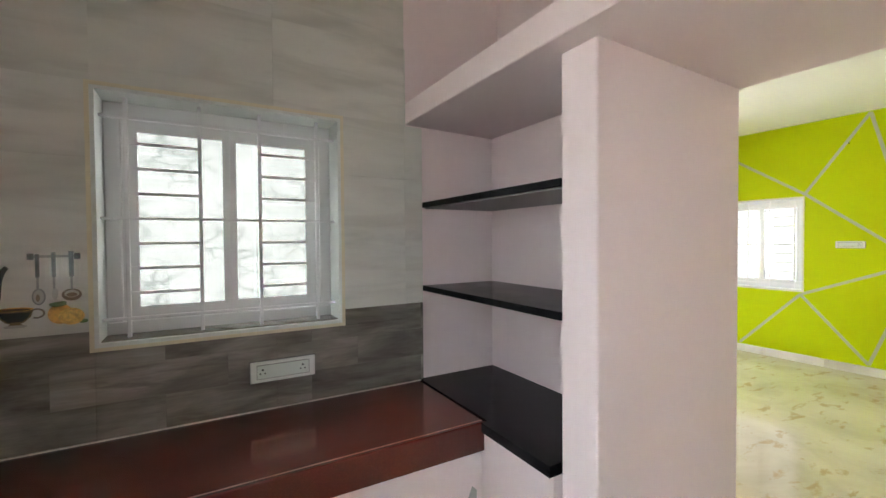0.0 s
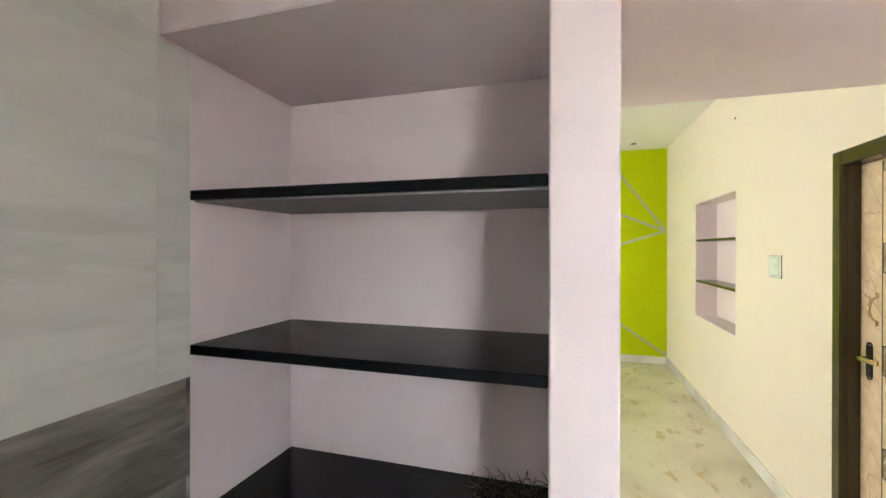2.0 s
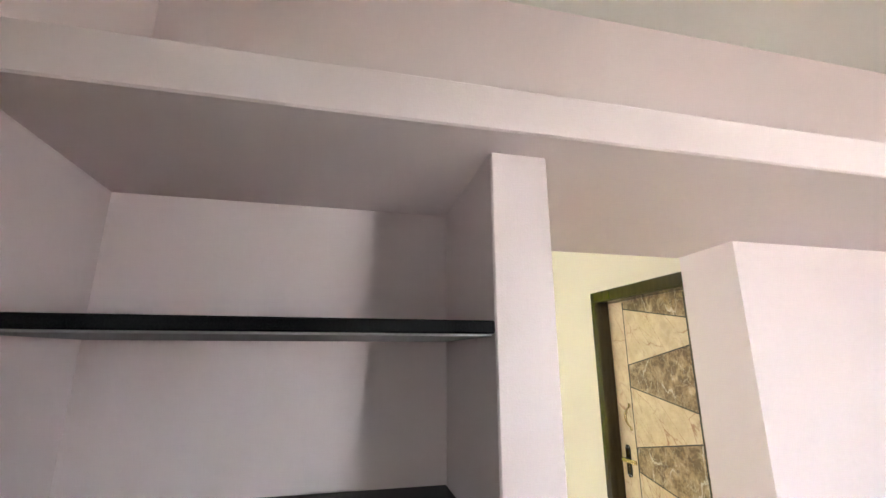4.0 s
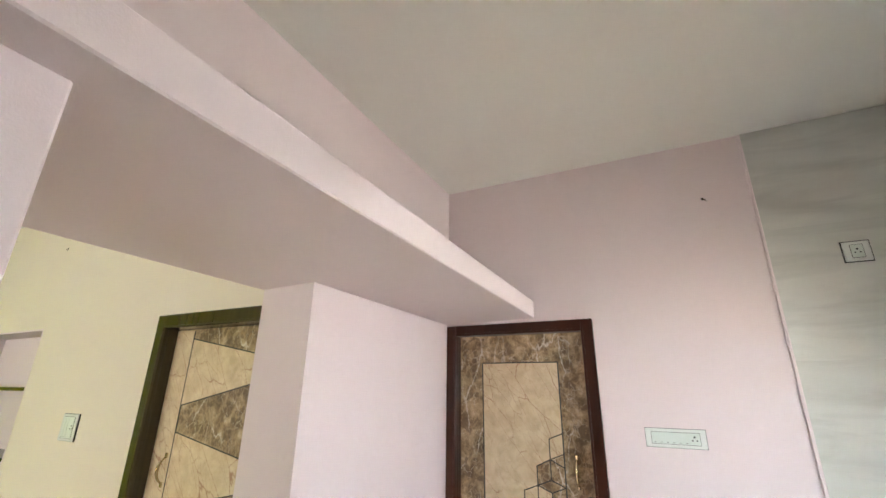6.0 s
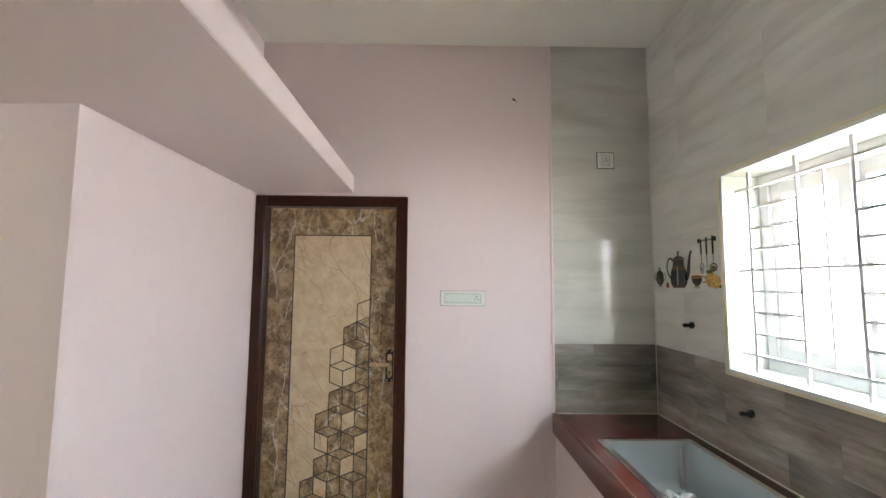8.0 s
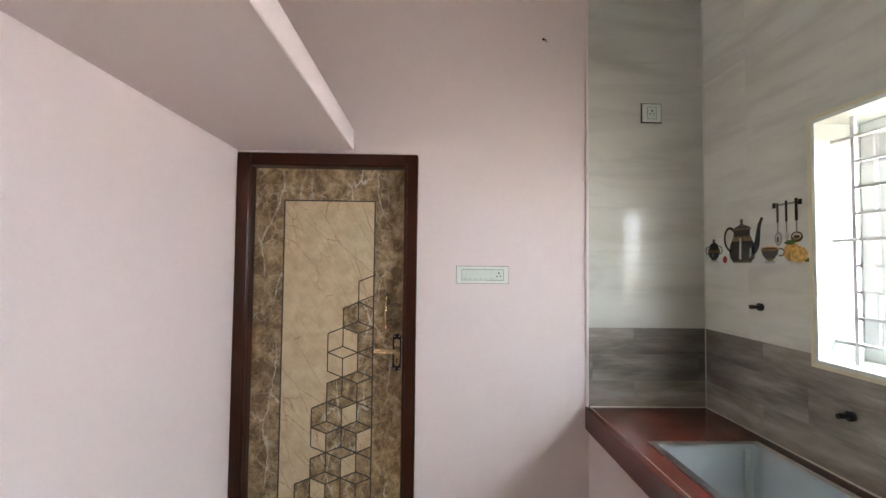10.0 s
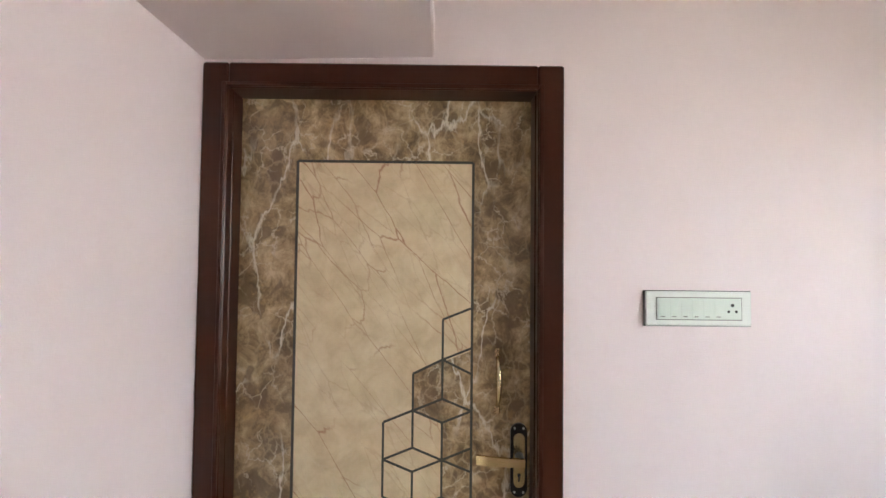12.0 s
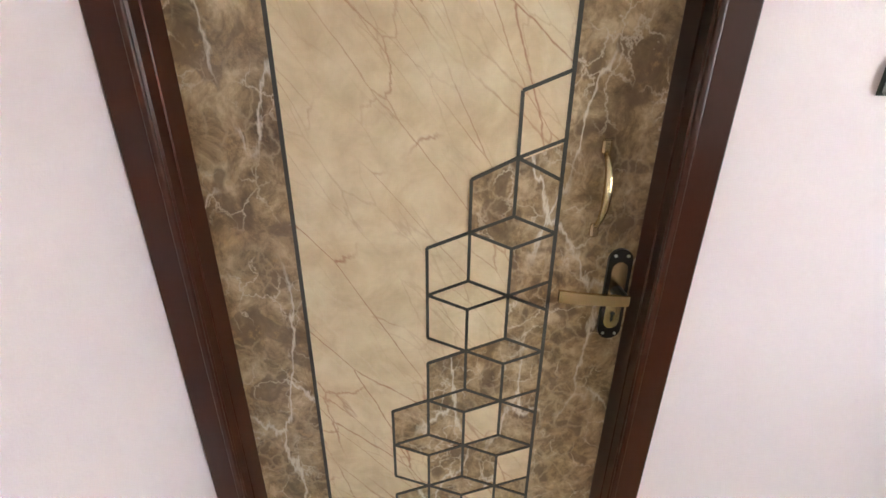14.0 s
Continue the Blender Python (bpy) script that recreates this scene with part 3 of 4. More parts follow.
def pull_handle(parent, x, y, z0, z1, out):
    n = 14
    pts = [(x, y + out * (0.006 + 0.032 * math.sin(math.pi * k / n) ** 0.6), z0 + (z1 - z0) * k / n) for k in range(n + 1)]
    bm = tube(pts, [0.004 + 0.003 * math.sin(math.pi * k / n) for k in range(n + 1)])
    h = part("pull_handle", bm, BRASS, parent, "bowed brass pull handle", True)
    for z in (z0 - 0.008, z1 + 0.008):
        part("rosette", boxes((x - 0.007, x + 0.007, y, y + out * 0.01, z - 0.012, z + 0.012), bevel=0.003), BRASS, h)


def door_frame(e, x0, x1, yf, depth, top, w, mat, out=1):
    """Two jambs and a head with a rebate step; yf is the face, depth goes behind it."""
    for nm, b, s in (("jamb", (x0, x0 + w, 0, top), 1), ("jamb", (x1 - w, x1, 0, top), -1)):
        j = part(nm, boxes((b[0], b[1], yf - depth, yf, 0, top), bevel=0.004), mat, e)
        xi = b[1] if s > 0 else b[0]
        part("rebate", boxes((xi, xi + s * 0.003, yf - depth, yf - 0.024, 0, top - w), bevel=0.002), mat, j)
        xs = xi - s * 0.0075
        part("bead", boxes((xs - 0.0055, xs + 0.0055, yf - 0.002, yf + 0.005, 0, top - w + 0.013), bevel=0.0032, seg=3), mat, j)
    hd = part("frame_head", boxes((x0 + w, x1 - w, yf - depth, yf, top - w, top), bevel=0.004), mat, e)
    part("bead", boxes((x0 + w - 0.002, x1 - w + 0.002, yf - 0.002, yf + 0.005, top - w + 0.002, top - w + 0.013), bevel=0.0032, seg=3), mat, hd)
    part("threshold", boxes((x0 + w, x1 - w, yf - depth, yf - 0.01, 0.0, 0.012)), mat, e)


def door_kitchen():
    e = base_empty("door_1", (-0.435, BY, 0), "closed door in brown and beige marble laminate with cube pattern and dark red-brown frame", "door", "", "structure")
    door_frame(e, -0.870, -0.001, 0.0, 0.12, 2.102, 0.062, WOOD)
    yl = -0.071
    leaf = part("leaf", boxes((-0.810, -0.061, yl - 0.034, yl, 0.012, 2.042), bevel=0.0015), BROWN, e, "brown veined marble laminate leaf")
    xl, xr, zt = -0.211, -0.658, 1.880

    def put(u, v, d):
        return (u, yl + d, v)

    # lattice of the cube pattern: columns 73 mm apart, cubes 243 mm apart
    step, per, gap, side = 0.0735, 0.2425, 0.059, 0.092
    cols = [xr + step * k for k in range(7)]
    cols[6] = xl

    def centre(k, n):
        return (1.132 if k % 2 == 0 else 1.2535) - per * n

    beige_cells, brown_cells, lines = [], [], set()
    tops = [1.512, 1.381, 1.255, 0.89, 0.53, 0.165]       # where each strip of the stair begins at its right column
    for k in range(6):
        a, b = cols[k], cols[k + 1]
        levels = []
        for n in range(-2, 7):
            for kk, other in ((k, 0), (k + 1, 1)):
                c = centre(kk, n)
                # paired slanted edges that meet at the far column half way down this gap
                levels.append((c, other))
        levels.sort(reverse=True)
        for (c0, o0), (c1, o1) in zip(levels, levels[1:]):
            # parallelogram between the lower edge of gap c0 and the upper edge of gap c1
            za0, zb0 = (c0 - gap / 2, c0) if o0 == 0 else (c0, c0 - gap / 2)
            za1, zb1 = (c1 + gap / 2, c1) if o1 == 0 else (c1, c1 + gap / 2)
            if max(za0, zb0) > tops[k] + 0.035 or min(za1, zb1) < 0.05:
                continue
            za0, zb0, za1, zb1 = (z + (0.015 if z > 1.44 else 0.0065 if z > 1.36 else 0.0) for z in (za0, zb0, za1, zb1))
            cell = [(a, za0), (b, zb0), (b, zb1), (a, za1)]
            lines |= {(k, za0, zb0), (k, za1, zb1)}
            lines |= {(k, za0, za1, "v"), (k + 1, zb0, zb1, "v")}
            zc = (za0 + zb0 + za1 + zb1) / 4
            pale = (k == 0 and zc > 1.35) or (k == 1 and 1.03 < zc < 1.25) or (k == 2 and 1.0 < zc < 1.25) or \
                   (k == 1 and 0.78 < zc < 0.87) or (k == 3 and 0.68 < zc < 0.75) or (k == 0 and 0.67 < zc < 0.75) or (k == 1 and 0.54 < zc < 0.62) or \
                   (k == 3 and 0.43 < zc < 0.50) or (k == 0 and 0.2 < zc < 0.28) or (k == 4 and 0.2 < zc < 0.28) or (k == 2 and 0.3 < zc < 0.38)
            (beige_cells if pale else brown_cells).append(cell)
    for k in range(0, 6):
        for n in range(-2, 7):
            c = centre(k, n)
            if k == 0:
                rh = [(cols[0], c + gap / 2), (cols[1], c), (cols[0], c - gap / 2)]
                ok = c < 1.45
            else:
                rh = [(cols[k - 1], c), (cols[k], c + gap / 2), (cols[k + 1], c), (cols[k], c - gap / 2)]
                ok = c < tops[k] + 0.005 and c > 0.06
            if ok and c > 0.06:
                (beige_cells if (k == 2 and abs(c - 1.132) < 0.01) else brown_cells).append(rh)
    part("beige_panel", boxes((xr, xl, yl, yl + 0.0012, 0.16, zt)), BEIGE, leaf, "beige red-veined marble laminate panel")
    for cells, mt, d in ((brown_cells, BROWN, 0.0022), (beige_cells, BEIGE, 0.0026)):
        for cell in cells:
            part("inlay", prism(cell[::-1], put, d), mt, leaf)
    hw = 0.0028
    bm = bmesh.new()

    def stroke(p, q, w=hw):
        dx, dz = q[0] - p[0], q[1] - p[1]
        ln = math.hypot(dx, dz)
        nx, nz = -dz / ln * w, dx / ln * w
        pts = [(p[0] + nx, p[1] + nz), (q[0] + nx, q[1] + nz), (q[0] - nx, q[1] - nz), (p[0] - nx, p[1] - nz)]
        lo = [bm.verts.new((u, yl, v)) for u, v in pts]
        hi = [bm.verts.new((u, yl + 0.0034, v)) for u, v in pts]
        bm.faces.new(hi)
        for i in range(4):
            bm.faces.new((lo[i], lo[(i + 1) % 4], hi[(i + 1) % 4], hi[i]))

    for ln in lines:
        if len(ln) == 3:
            stroke((cols[ln[0]], ln[1]), (cols[ln[0] + 1], ln[2]))
        elif 0 < ln[0] < 6:
            stroke((cols[ln[0]], ln[1]), (cols[ln[0]], ln[2]))
    for p, q in (((xl, 0.15), (xl, zt)), ((xr, 0.15), (xr, zt)), ((xl, zt), (xr, zt)), ((xl, 0.16), (xr, 0.16))):
        stroke(p, q, 0.0032)
    bmesh.ops.recalc_face_normals(bm, faces=bm.faces[:])
    part("groove_lines", bm, GROOVE, leaf, "dark grey inlay lines")
    lever_lock(leaf, -0.777, yl, 1.045, 1.226, 0.125, 1)
    pull_handle(leaf, -0.722, yl, 1.268, 1.392, 1)


def door_hall():
    e = base_empty("door_2", (0.83, HALL_S, 0), "closed beige and brown marble-laminate hall door with wedge pattern and dark olive frame", "door", "", "structure")
    yf = HALL_S + 0.012
    door_frame(e, 0.352, 1.310, yf, 0.12, 2.096, 0.075, OLIVE)
    yl = yf - 0.08
    leaf = part("leaf", boxes((0.427, 1.235, yl - 0.034, yl, 0.012, 2.02), bevel=0.0015), BROWN, e, "brown veined marble laminate leaf")
    part("stile", boxes((1.085, 1.233, yl, yl + 0.0015, 0.02, 2.015)), BEIGE, leaf, "beige marble laminate stile")
    xa, xb = 1.08, 0.58
    bm = bmesh.new()
    for k in range(4):
        dz = 0.466 * k
        cell = [(xa, 1.968 - dz), (xb, 1.878 - dz), (xb, 1.738 - dz), (xa, 1.629 - dz)]
        part("wedge", prism(cell, lambda u, v, d: (u, yl + d, v), 0.002), BEIGE, leaf, "beige marble laminate wedge")
        for p, q in ((cell[0], cell[1]), (cell[3], cell[2])):
            vs = [bm.verts.new((x, y, z)) for x, z, y in ((p[0], p[1] - 0.003, yl + 0.0035), (p[0], p[1] + 0.003, yl + 0.0035), (q[0], q[1] + 0.003, yl + 0.0035), (q[0], q[1] - 0.003, yl + 0.0035))]
            bm.faces.new(vs)
    box_into(bm, xa, xa + 0.006, yl, yl + 0.003, 0.02, 2.01)
    box_into(bm, xb - 0.006, xb, yl, yl + 0.003, 0.02, 2.01)
    part("groove_lines", bm, GROOVE, leaf, "dark inlay lines")
    lever_lock(leaf, 1.165, yl, 0.985, 1.165, -0.115, 1)
    pull_handle(leaf, 1.11, yl, 1.27, 1.385, 1)


door_kitchen()
door_hall()


# ---- counters, shelves, sink ----
AF, CF = 2.69, -1.702                        # front edges of the two counters
SX0, SX1, SY0, SY1 = -2.205, -1.800, 0.412, 1.005
ct = base_empty("kitchen_counter", (-1.9, 2.0, CTR), "polished dark red granite L-shaped counter along two tiled walls", "counter")
part("worktop", boxes((CX + 0.001, FRONT_X - 0.004, AF, AY - 0.001, CTR - 0.035, CTR)), RED, ct)
part("worktop", plate([CX + 0.001, SX0, SX1, CF], [BY + 0.001, SY0, SY1, AF], CTR - 0.035, CTR, (1, 1)), RED, ct)
part("grout_bead", boxes((CX + 0.003, FRONT_X - 0.004, AY - 0.005, AY - 0.0005, CTR, CTR + 0.005), (CX + 0.0005, CX + 0.005, BY + 0.012, AY - 0.006, CTR, CTR + 0.005), (CX + 0.005, CF - 0.012, BY + 0.0085, BY + 0.012, CTR, CTR + 0.005)), SKIRT, ct, "pale grout line")
part("apron", boxes((CF, FRONT_X - 0.03, AF - 0.012, AF + 0.01, CTR - 0.105, CTR + 0.003), bevel=0.006, seg=2), RED, ct, "red granite front edge")
part("apron", boxes((CF - 0.01, CF + 0.012, BY + 0.002, AF - 0.012, CTR - 0.105, CTR + 0.003), bevel=0.006, seg=2), RED, ct, "red granite front edge")
SEAM = material("pale_joint_filler", (0.30, 0.21, 0.18), 0.5)
part("edge_seam", boxes((CF + 0.012, FRONT_X - 0.03, AF + 0.0095, AF + 0.0135, CTR - 0.002, CTR + 0.0022)), SEAM, ct, "thin pale joint along the granite edge")
part("edge_seam", boxes((CF - 0.0135, CF - 0.0095, BY + 0.012, AF - 0.012, CTR - 0.002, CTR + 0.0022)), SEAM, ct, "thin pale joint along the granite edge")
part("front_panel", boxes((CF - 0.004, -0.502, AF + 0.004, AF + 0.06, 0, CTR - 0.036)), PINK, ct, "pale pink painted panel under the counter")
part("front_panel", boxes((CF - 0.07, CF - 0.008, BY + 0.002, AF + 0.003, 0, CTR - 0.036)), PINK, ct, "pale pink painted panel under the counter")
part("bare_patch", prism([(-0.62, 0.49), (-0.545, 0.66), (-0.525, 0.64), (-0.53, 0.5)], lambda u, v, d: (u, AF + 0.004 - d, v), 0.001), GROUT, ct, "bare grey cement patch")
struct("wall_under_niche", boxes((-0.500, NICHE_X, POST_N, AY, 0, CTR - 0.031)), PINK, "pale pink painted wall under the shelf niche", "wall")

sk = base_empty("kitchen_sink", (-2.0, 0.71, CTR), "satin steel single-bowl sink set in the red granite counter", "sink")
rim = boxes((SX0 - 0.012, SX1 + 0.012, SY0 - 0.012, SY0 + 0.012, CTR, CTR + 0.006), (SX0 - 0.012, SX1 + 0.012, SY1 - 0.012, SY1 + 0.012, CTR, CTR + 0.006),
            (SX0 - 0.012, SX0 + 0.012, SY0 + 0.012, SY1 - 0.012, CTR, CTR + 0.006), (SX1 - 0.012, SX1 + 0.012, SY0 + 0.012, SY1 - 0.012, CTR, CTR + 0.006))
part("rim", rim, STEEL, sk, "bright steel rim")
bowl = bmesh.new()
prev = None
for inset, z in ((0.008, CTR + 0.002), (0.016, CTR - 0.16), (0.03, CTR - 0.19), (0.06, CTR - 0.2)):
    ring = []
    x0, x1, y0, y1, r = SX0 + inset, SX1 - inset, SY0 + inset, SY1 - inset, 0.035
    for cx, cy, a0 in ((x1 - r, y1 - r, 0), (x0 + r, y1 - r, 90), (x0 + r, y0 + r, 180), (x1 - r, y0 + r, 270)):
        for k in range(5):
            a = radians(a0 + 22.5 * k)
            ring.append(bowl.verts.new((cx + r * math.cos(a), cy + r * math.sin(a), z)))
    if prev:
        for i in range(len(ring)):
            bowl.faces.new((prev[i], ring[i], ring[(i + 1) % len(ring)], prev[(i + 1) % len(ring)]))
    prev = ring
bowl.faces.new(prev)
bmesh.ops.recalc_face_normals(bowl, faces=bowl.faces[:])
part("bowl", bowl, SINK, sk, "", True)
part("drain", rods(((-2.0, 0.72, CTR - 0.2), (-2.0, 0.72, CTR - 0.194), 0.04), seg=20), STEEL, sk)
# steel rod stands for the reflection along the bowl's corner; no pipe there
part("corner_glint", rods(((-2.15, 0.44, CTR - 0.195), (-2.15, 0.44, CTR - 0.012), 0.012), seg=12), STEEL, sk)
bag = bmesh.new()
bmesh.ops.create_icosphere(bag, subdivisions=4, radius=1.0)
for v in bag.verts:
    n = noise.fractal(v.co * 2.3, 0.8, 2.1, 4)
    v.co = Vector((v.co.x * 0.11, v.co.y * 0.13, v.co.z * 0.075)) * (1 + 0.75 * n)
    v.co.z = max(v.co.z, -0.045)
for v in bag.verts:
    v.co += Vector((-1.95, 0.80, CTR - 0.146))
tagged(part("plastic_bag", bag, BAG), "crumpled clear plastic bag lying in the steel sink", "bag")

nb = base_empty("niche_shelves", (-0.25, 2.78, CTR), "three black granite shelves built into the pink niche", "shelf")
for z, f, th in ((1.758, FRONT_X - 0.003, 0.026), (1.354, FRONT_X - 0.003, 0.026)):
    s = part("shelf", boxes((f, NICHE_X - 0.001, POST_N + 0.001, AY + 0.006, z - th, z), bevel=0.003), BLACK, nb, "black granite shelf")
    part("underside", boxes((f + 0.02, NICHE_X - 0.002, POST_N + 0.002, AY + 0.005, z - th - 0.004, z - th + 0.001)), UNDER, s, "unpolished grey underside")
ell = [(-0.515, POST_N + 0.001), (NICHE_X - 0.001, POST_N + 0.001), (NICHE_X - 0.001, AY + 0.005), (FRONT_X - 0.02, AY + 0.005), (FRONT_X - 0.02, AF - 0.014), (-0.515, AF - 0.014)]
part("shelf", prism(ell, lambda u, v, d: (u, v, CTR - 0.03 + d), 0.036), BLACK, nb, "black granite bottom shelf")


TWIG = material("dry_brown_twig", (0.05, 0.042, 0.018), 0.8)
base(TWIG, ramp(TWIG, noise_tex(TWIG, coords(TWIG), 60, 3), [(0.35, (0.018, 0.014, 0.008)), (0.65, (0.085, 0.072, 0.03))]))
rng = random.Random(5)
tw = bmesh.new()
for k in range(130):
    x, y = -0.15 + rng.gauss(0, 0.05), 2.43 + rng.gauss(0, 0.05)
    x, y = min(max(x, -0.25), -0.065), min(max(y, 2.345), 2.60)
    p = Vector((x, y, CTR + 0.010 + abs(rng.gauss(0, 0.009))))
    way = Vector((rng.gauss(0, 1), rng.gauss(0, 1), abs(rng.gauss(0, 0.5)))).normalized()
    for j in range(3):
        q = p + way * rng.uniform(0.010, 0.022)
        q = Vector((min(max(q.x, -0.30), -0.055), min(max(q.y, 2.335), 2.64), max(q.z, CTR + 0.009)))
        if (q - p).length > 0.003:
            rod_into(tw, p, q, 0.0012, 4)
        p, way = q, (way + Vector((rng.gauss(0, 0.5), rng.gauss(0, 0.5), rng.gauss(0, 0.3)))).normalized()
tagged(part("dry_twigs", tw, TWIG), "small heap of dry brown twigs on the black bottom shelf", "twigs", "", "stuff")


# ---- taps, sockets, holes ----
def wall_tap(y, z):
    t = base_empty("pipe_stub", (CX, y, z), "short black capped water pipe stub on the tiled wall", "pipe", "pipe stubs")
    part("flange", rods(((CX, y, z), (CX + 0.010, y, z), 0.016), seg=16), BLACK_METAL, t)
    part("stub", rods(((CX + 0.01, y, z), (CX + 0.036, y, z), 0.008), seg=12), BLACK_METAL, t)
    part("cap", rods(((CX + 0.030, y, z), (CX + 0.046, y, z), 0.009), seg=6), BLACK_METAL, t)


wall_tap(0.347, 1.412)
wall_tap(0.708, 1.103)


def switch_plate(place, w, h, modules, sockets, label, at, group="", rim=0.0015):
    """place(u, v, d): u to the right, v up, d out of the wall; origin at the plate's middle."""
    e = base_empty("switch_plate", at, label, "switch plate", group)

    def blk(u0, u1, v0, v1, d0, d1, bevel=0.0):
        p, q = place(u0, v0, d0), place(u1, v1, d1)
        return boxes((p[0], q[0], p[1], q[1], p[2], q[2]), bevel=bevel)

    # dark backing puts the shade round the plate's edge into colour
    part("back_box", blk(-w / 2 - rim, w / 2 + rim, -h / 2 - rim, h / 2 + rim, 0, 0.004), RIM, e, "dark shadow rim of the plate")
    pl = part("plate", blk(-w / 2, w / 2, -h / 2, h / 2, 0.0035, 0.011, 0.003), PLASTIC, e)
    # grey sheet standing in for shade in the gap round the insert
    part("shadow_gap", blk(-w / 2 + 0.024, w / 2 - 0.024, -h / 2 + 0.014, h / 2 - 0.014, 0.0108, 0.0116), GREYINK, pl)
    iw = w - 0.052
    part("insert", blk(-iw / 2, iw / 2, -h / 2 + 0.016, h / 2 - 0.016, 0.0112, 0.0135, 0.001), PLASTIC_IN, pl)
    for k in range(modules):
        u = -iw / 2 + iw * (k + 0.5) / (modules + 1.6)
        part("rocker", blk(u - 0.009, u + 0.009, -h / 2 + 0.02, h / 2 - 0.02, 0.0133, 0.0143, 0.0004), PLASTIC_IN, pl)
        part("mark", blk(u - 0.005, u + 0.005, -h / 2 + 0.0215, -h / 2 + 0.0235, 0.0142, 0.0146), GREYINK, pl)
    for s in sockets:
        for du, dv, r in ((0, 0.009, 0.0042), (-0.009, -0.006, 0.0033), (0.009, -0.006, 0.0033)):
            p, q = place(s + du, dv, 0.0130), place(s + du, dv, 0.0140)
            part("socket_hole", rods((p, q, r), seg=10), HOLE, pl)
    return e


def on_a(cx, cz):
    return lambda u, v, d: (cx + u, AY - d, cz + v)


def on_b(cx, cz):
    return lambda u, v, d: (cx - u, BY + d, cz + v)


switch_plate(on_a(-1.118, 1.050), 0.252, 0.085, 0, (0.075, -0.08), "white plastic plate with two sockets on dark tile", (-1.118, AY, 1.05))
switch_plate(on_b(-1.190, 1.522), 0.252, 0.082, 6, (0.078,), "white plastic plate with six switches and a socket on pink wall", (-1.19, BY, 1.522))
switch_plate(lambda u, v, d: (-2.020 - u, BY + 0.008 + d, 2.329 + v), 0.094, 0.09, 0, (0.0,), "small square white socket plate on grey tile", (-2.02, BY, 2.329), rim=0.004)
switch_plate(lambda u, v, d: (1.948 - u, HALL_S + d, 1.490 + v), 0.165, 0.145, 2, (0.04,), "square white switch plate on cream hall wall", (1.948, HALL_S, 1.49))
switch_plate(lambda u, v, d: (LIME_X - d, 3.285 - u, 1.490 + v), 0.26, 0.08, 4, (0.08,), "long white switch plate on the lime wall", (LIME_X, 3.285, 1.49))


def wire_hole(name, at, out):
    a = Vector(at)
    o = Vector(out)
    side = Vector((0, 0, 1)).cross(o)
    e = base_empty(name, at, "small hole in the wall with a stub of wire", "wire stub", "wire stubs")
    part("hole", rods((a - o * 0.002, a + o * 0.0015, 0.007), seg=12), HOLE, e)
    part("wire", rods((a, a + o * 0.016 - Vector((0, 0, 0.012)) + side * 0.012, 0.002), (a, a + o * 0.010 - Vector((0, 0, 0.020)) + side * 0.018, 0.0016), seg=6), BROWNINK, e)


wire_hole("wire_stub", (-1.486, BY, 2.696), (0, 1, 0))
wire_hole("wire_stub", (LIME_X, 3.309, 2.674), (-1, 0, 0))
wire_hole("wire_stub", (2.652, HALL_S, 2.681), (0, 1, 0))
cv = base_empty("ceiling_box", (4.72, 1.47, HALL_C), "small dark round wiring box in the hall ceiling", "wiring box")
part("ring", rods(((4.72, 1.47, HALL_C - 0.008), (4.72, 1.47, HALL_C), 0.045), seg=20), PLASTIC, cv)
part("opening", rods(((4.72, 1.47, HALL_C - 0.010), (4.72, 1.47, HALL_C - 0.006), 0.034), seg=20), HOLE, cv)


# ---- printed motifs on the tiles ----
def motif(place, name, shapes, label):
    """shapes: (outline points, material, layer) printed flat on the tile."""
    e = base_empty(name, place(0, 0, 0), label, "tile print", "kitchen prints on the tiles")
    for pts, mt, layer in shapes:
        part("print", prism(pts, place, 0.0006 + 0.0004 * layer), mt, e)


def disc(cx, cy, rx, ry, n=20, a0=0, a1=360):
    return [(cx + rx * math.cos(radians(a0 + (a1 - a0) * k / n)), cy + ry * math.sin(radians(a0 + (a1 - a0) * k / n))) for k in range(n if a1 - a0 == 360 else n + 1)]


def arc_band(cx, cy, rx, ry, w, a0, a1, n=12):
    out = disc(cx, cy, rx, ry, n, a0, a1)
    return out + disc(cx, cy, rx - w, ry - w, n, a0, a1)[::-1]


def turned(profile):
    """Outline of a turned body from (half width, height) pairs."""
    return [(r, z) for r, z in profile] + [(-r, z) for r, z in profile[::-1]]


def curved_band(points, w0, w1, n=18):
    """A tapering band along a smooth curve through four control points."""
    p = [Vector(q) for q in points]
    mid = []
    for k in range(n + 1):
        f = k / n
        mid.append(p[0] * (1 - f) ** 3 + p[1] * 3 * f * (1 - f) ** 2 + p[2] * 3 * f * f * (1 - f) + p[3] * f ** 3)
    lo, hi = [], []
    for k, c in enumerate(mid):
        d = (mid[min(k + 1, n)] - mid[max(k - 1, 0)]).normalized()
        w = (w0 + (w1 - w0) * k / n) / 2
        lo.append((c.x + d.y * w, c.y - d.x * w))
        hi.append((c.x - d.y * w, c.y + d.x * w))
    return lo + hi[::-1]


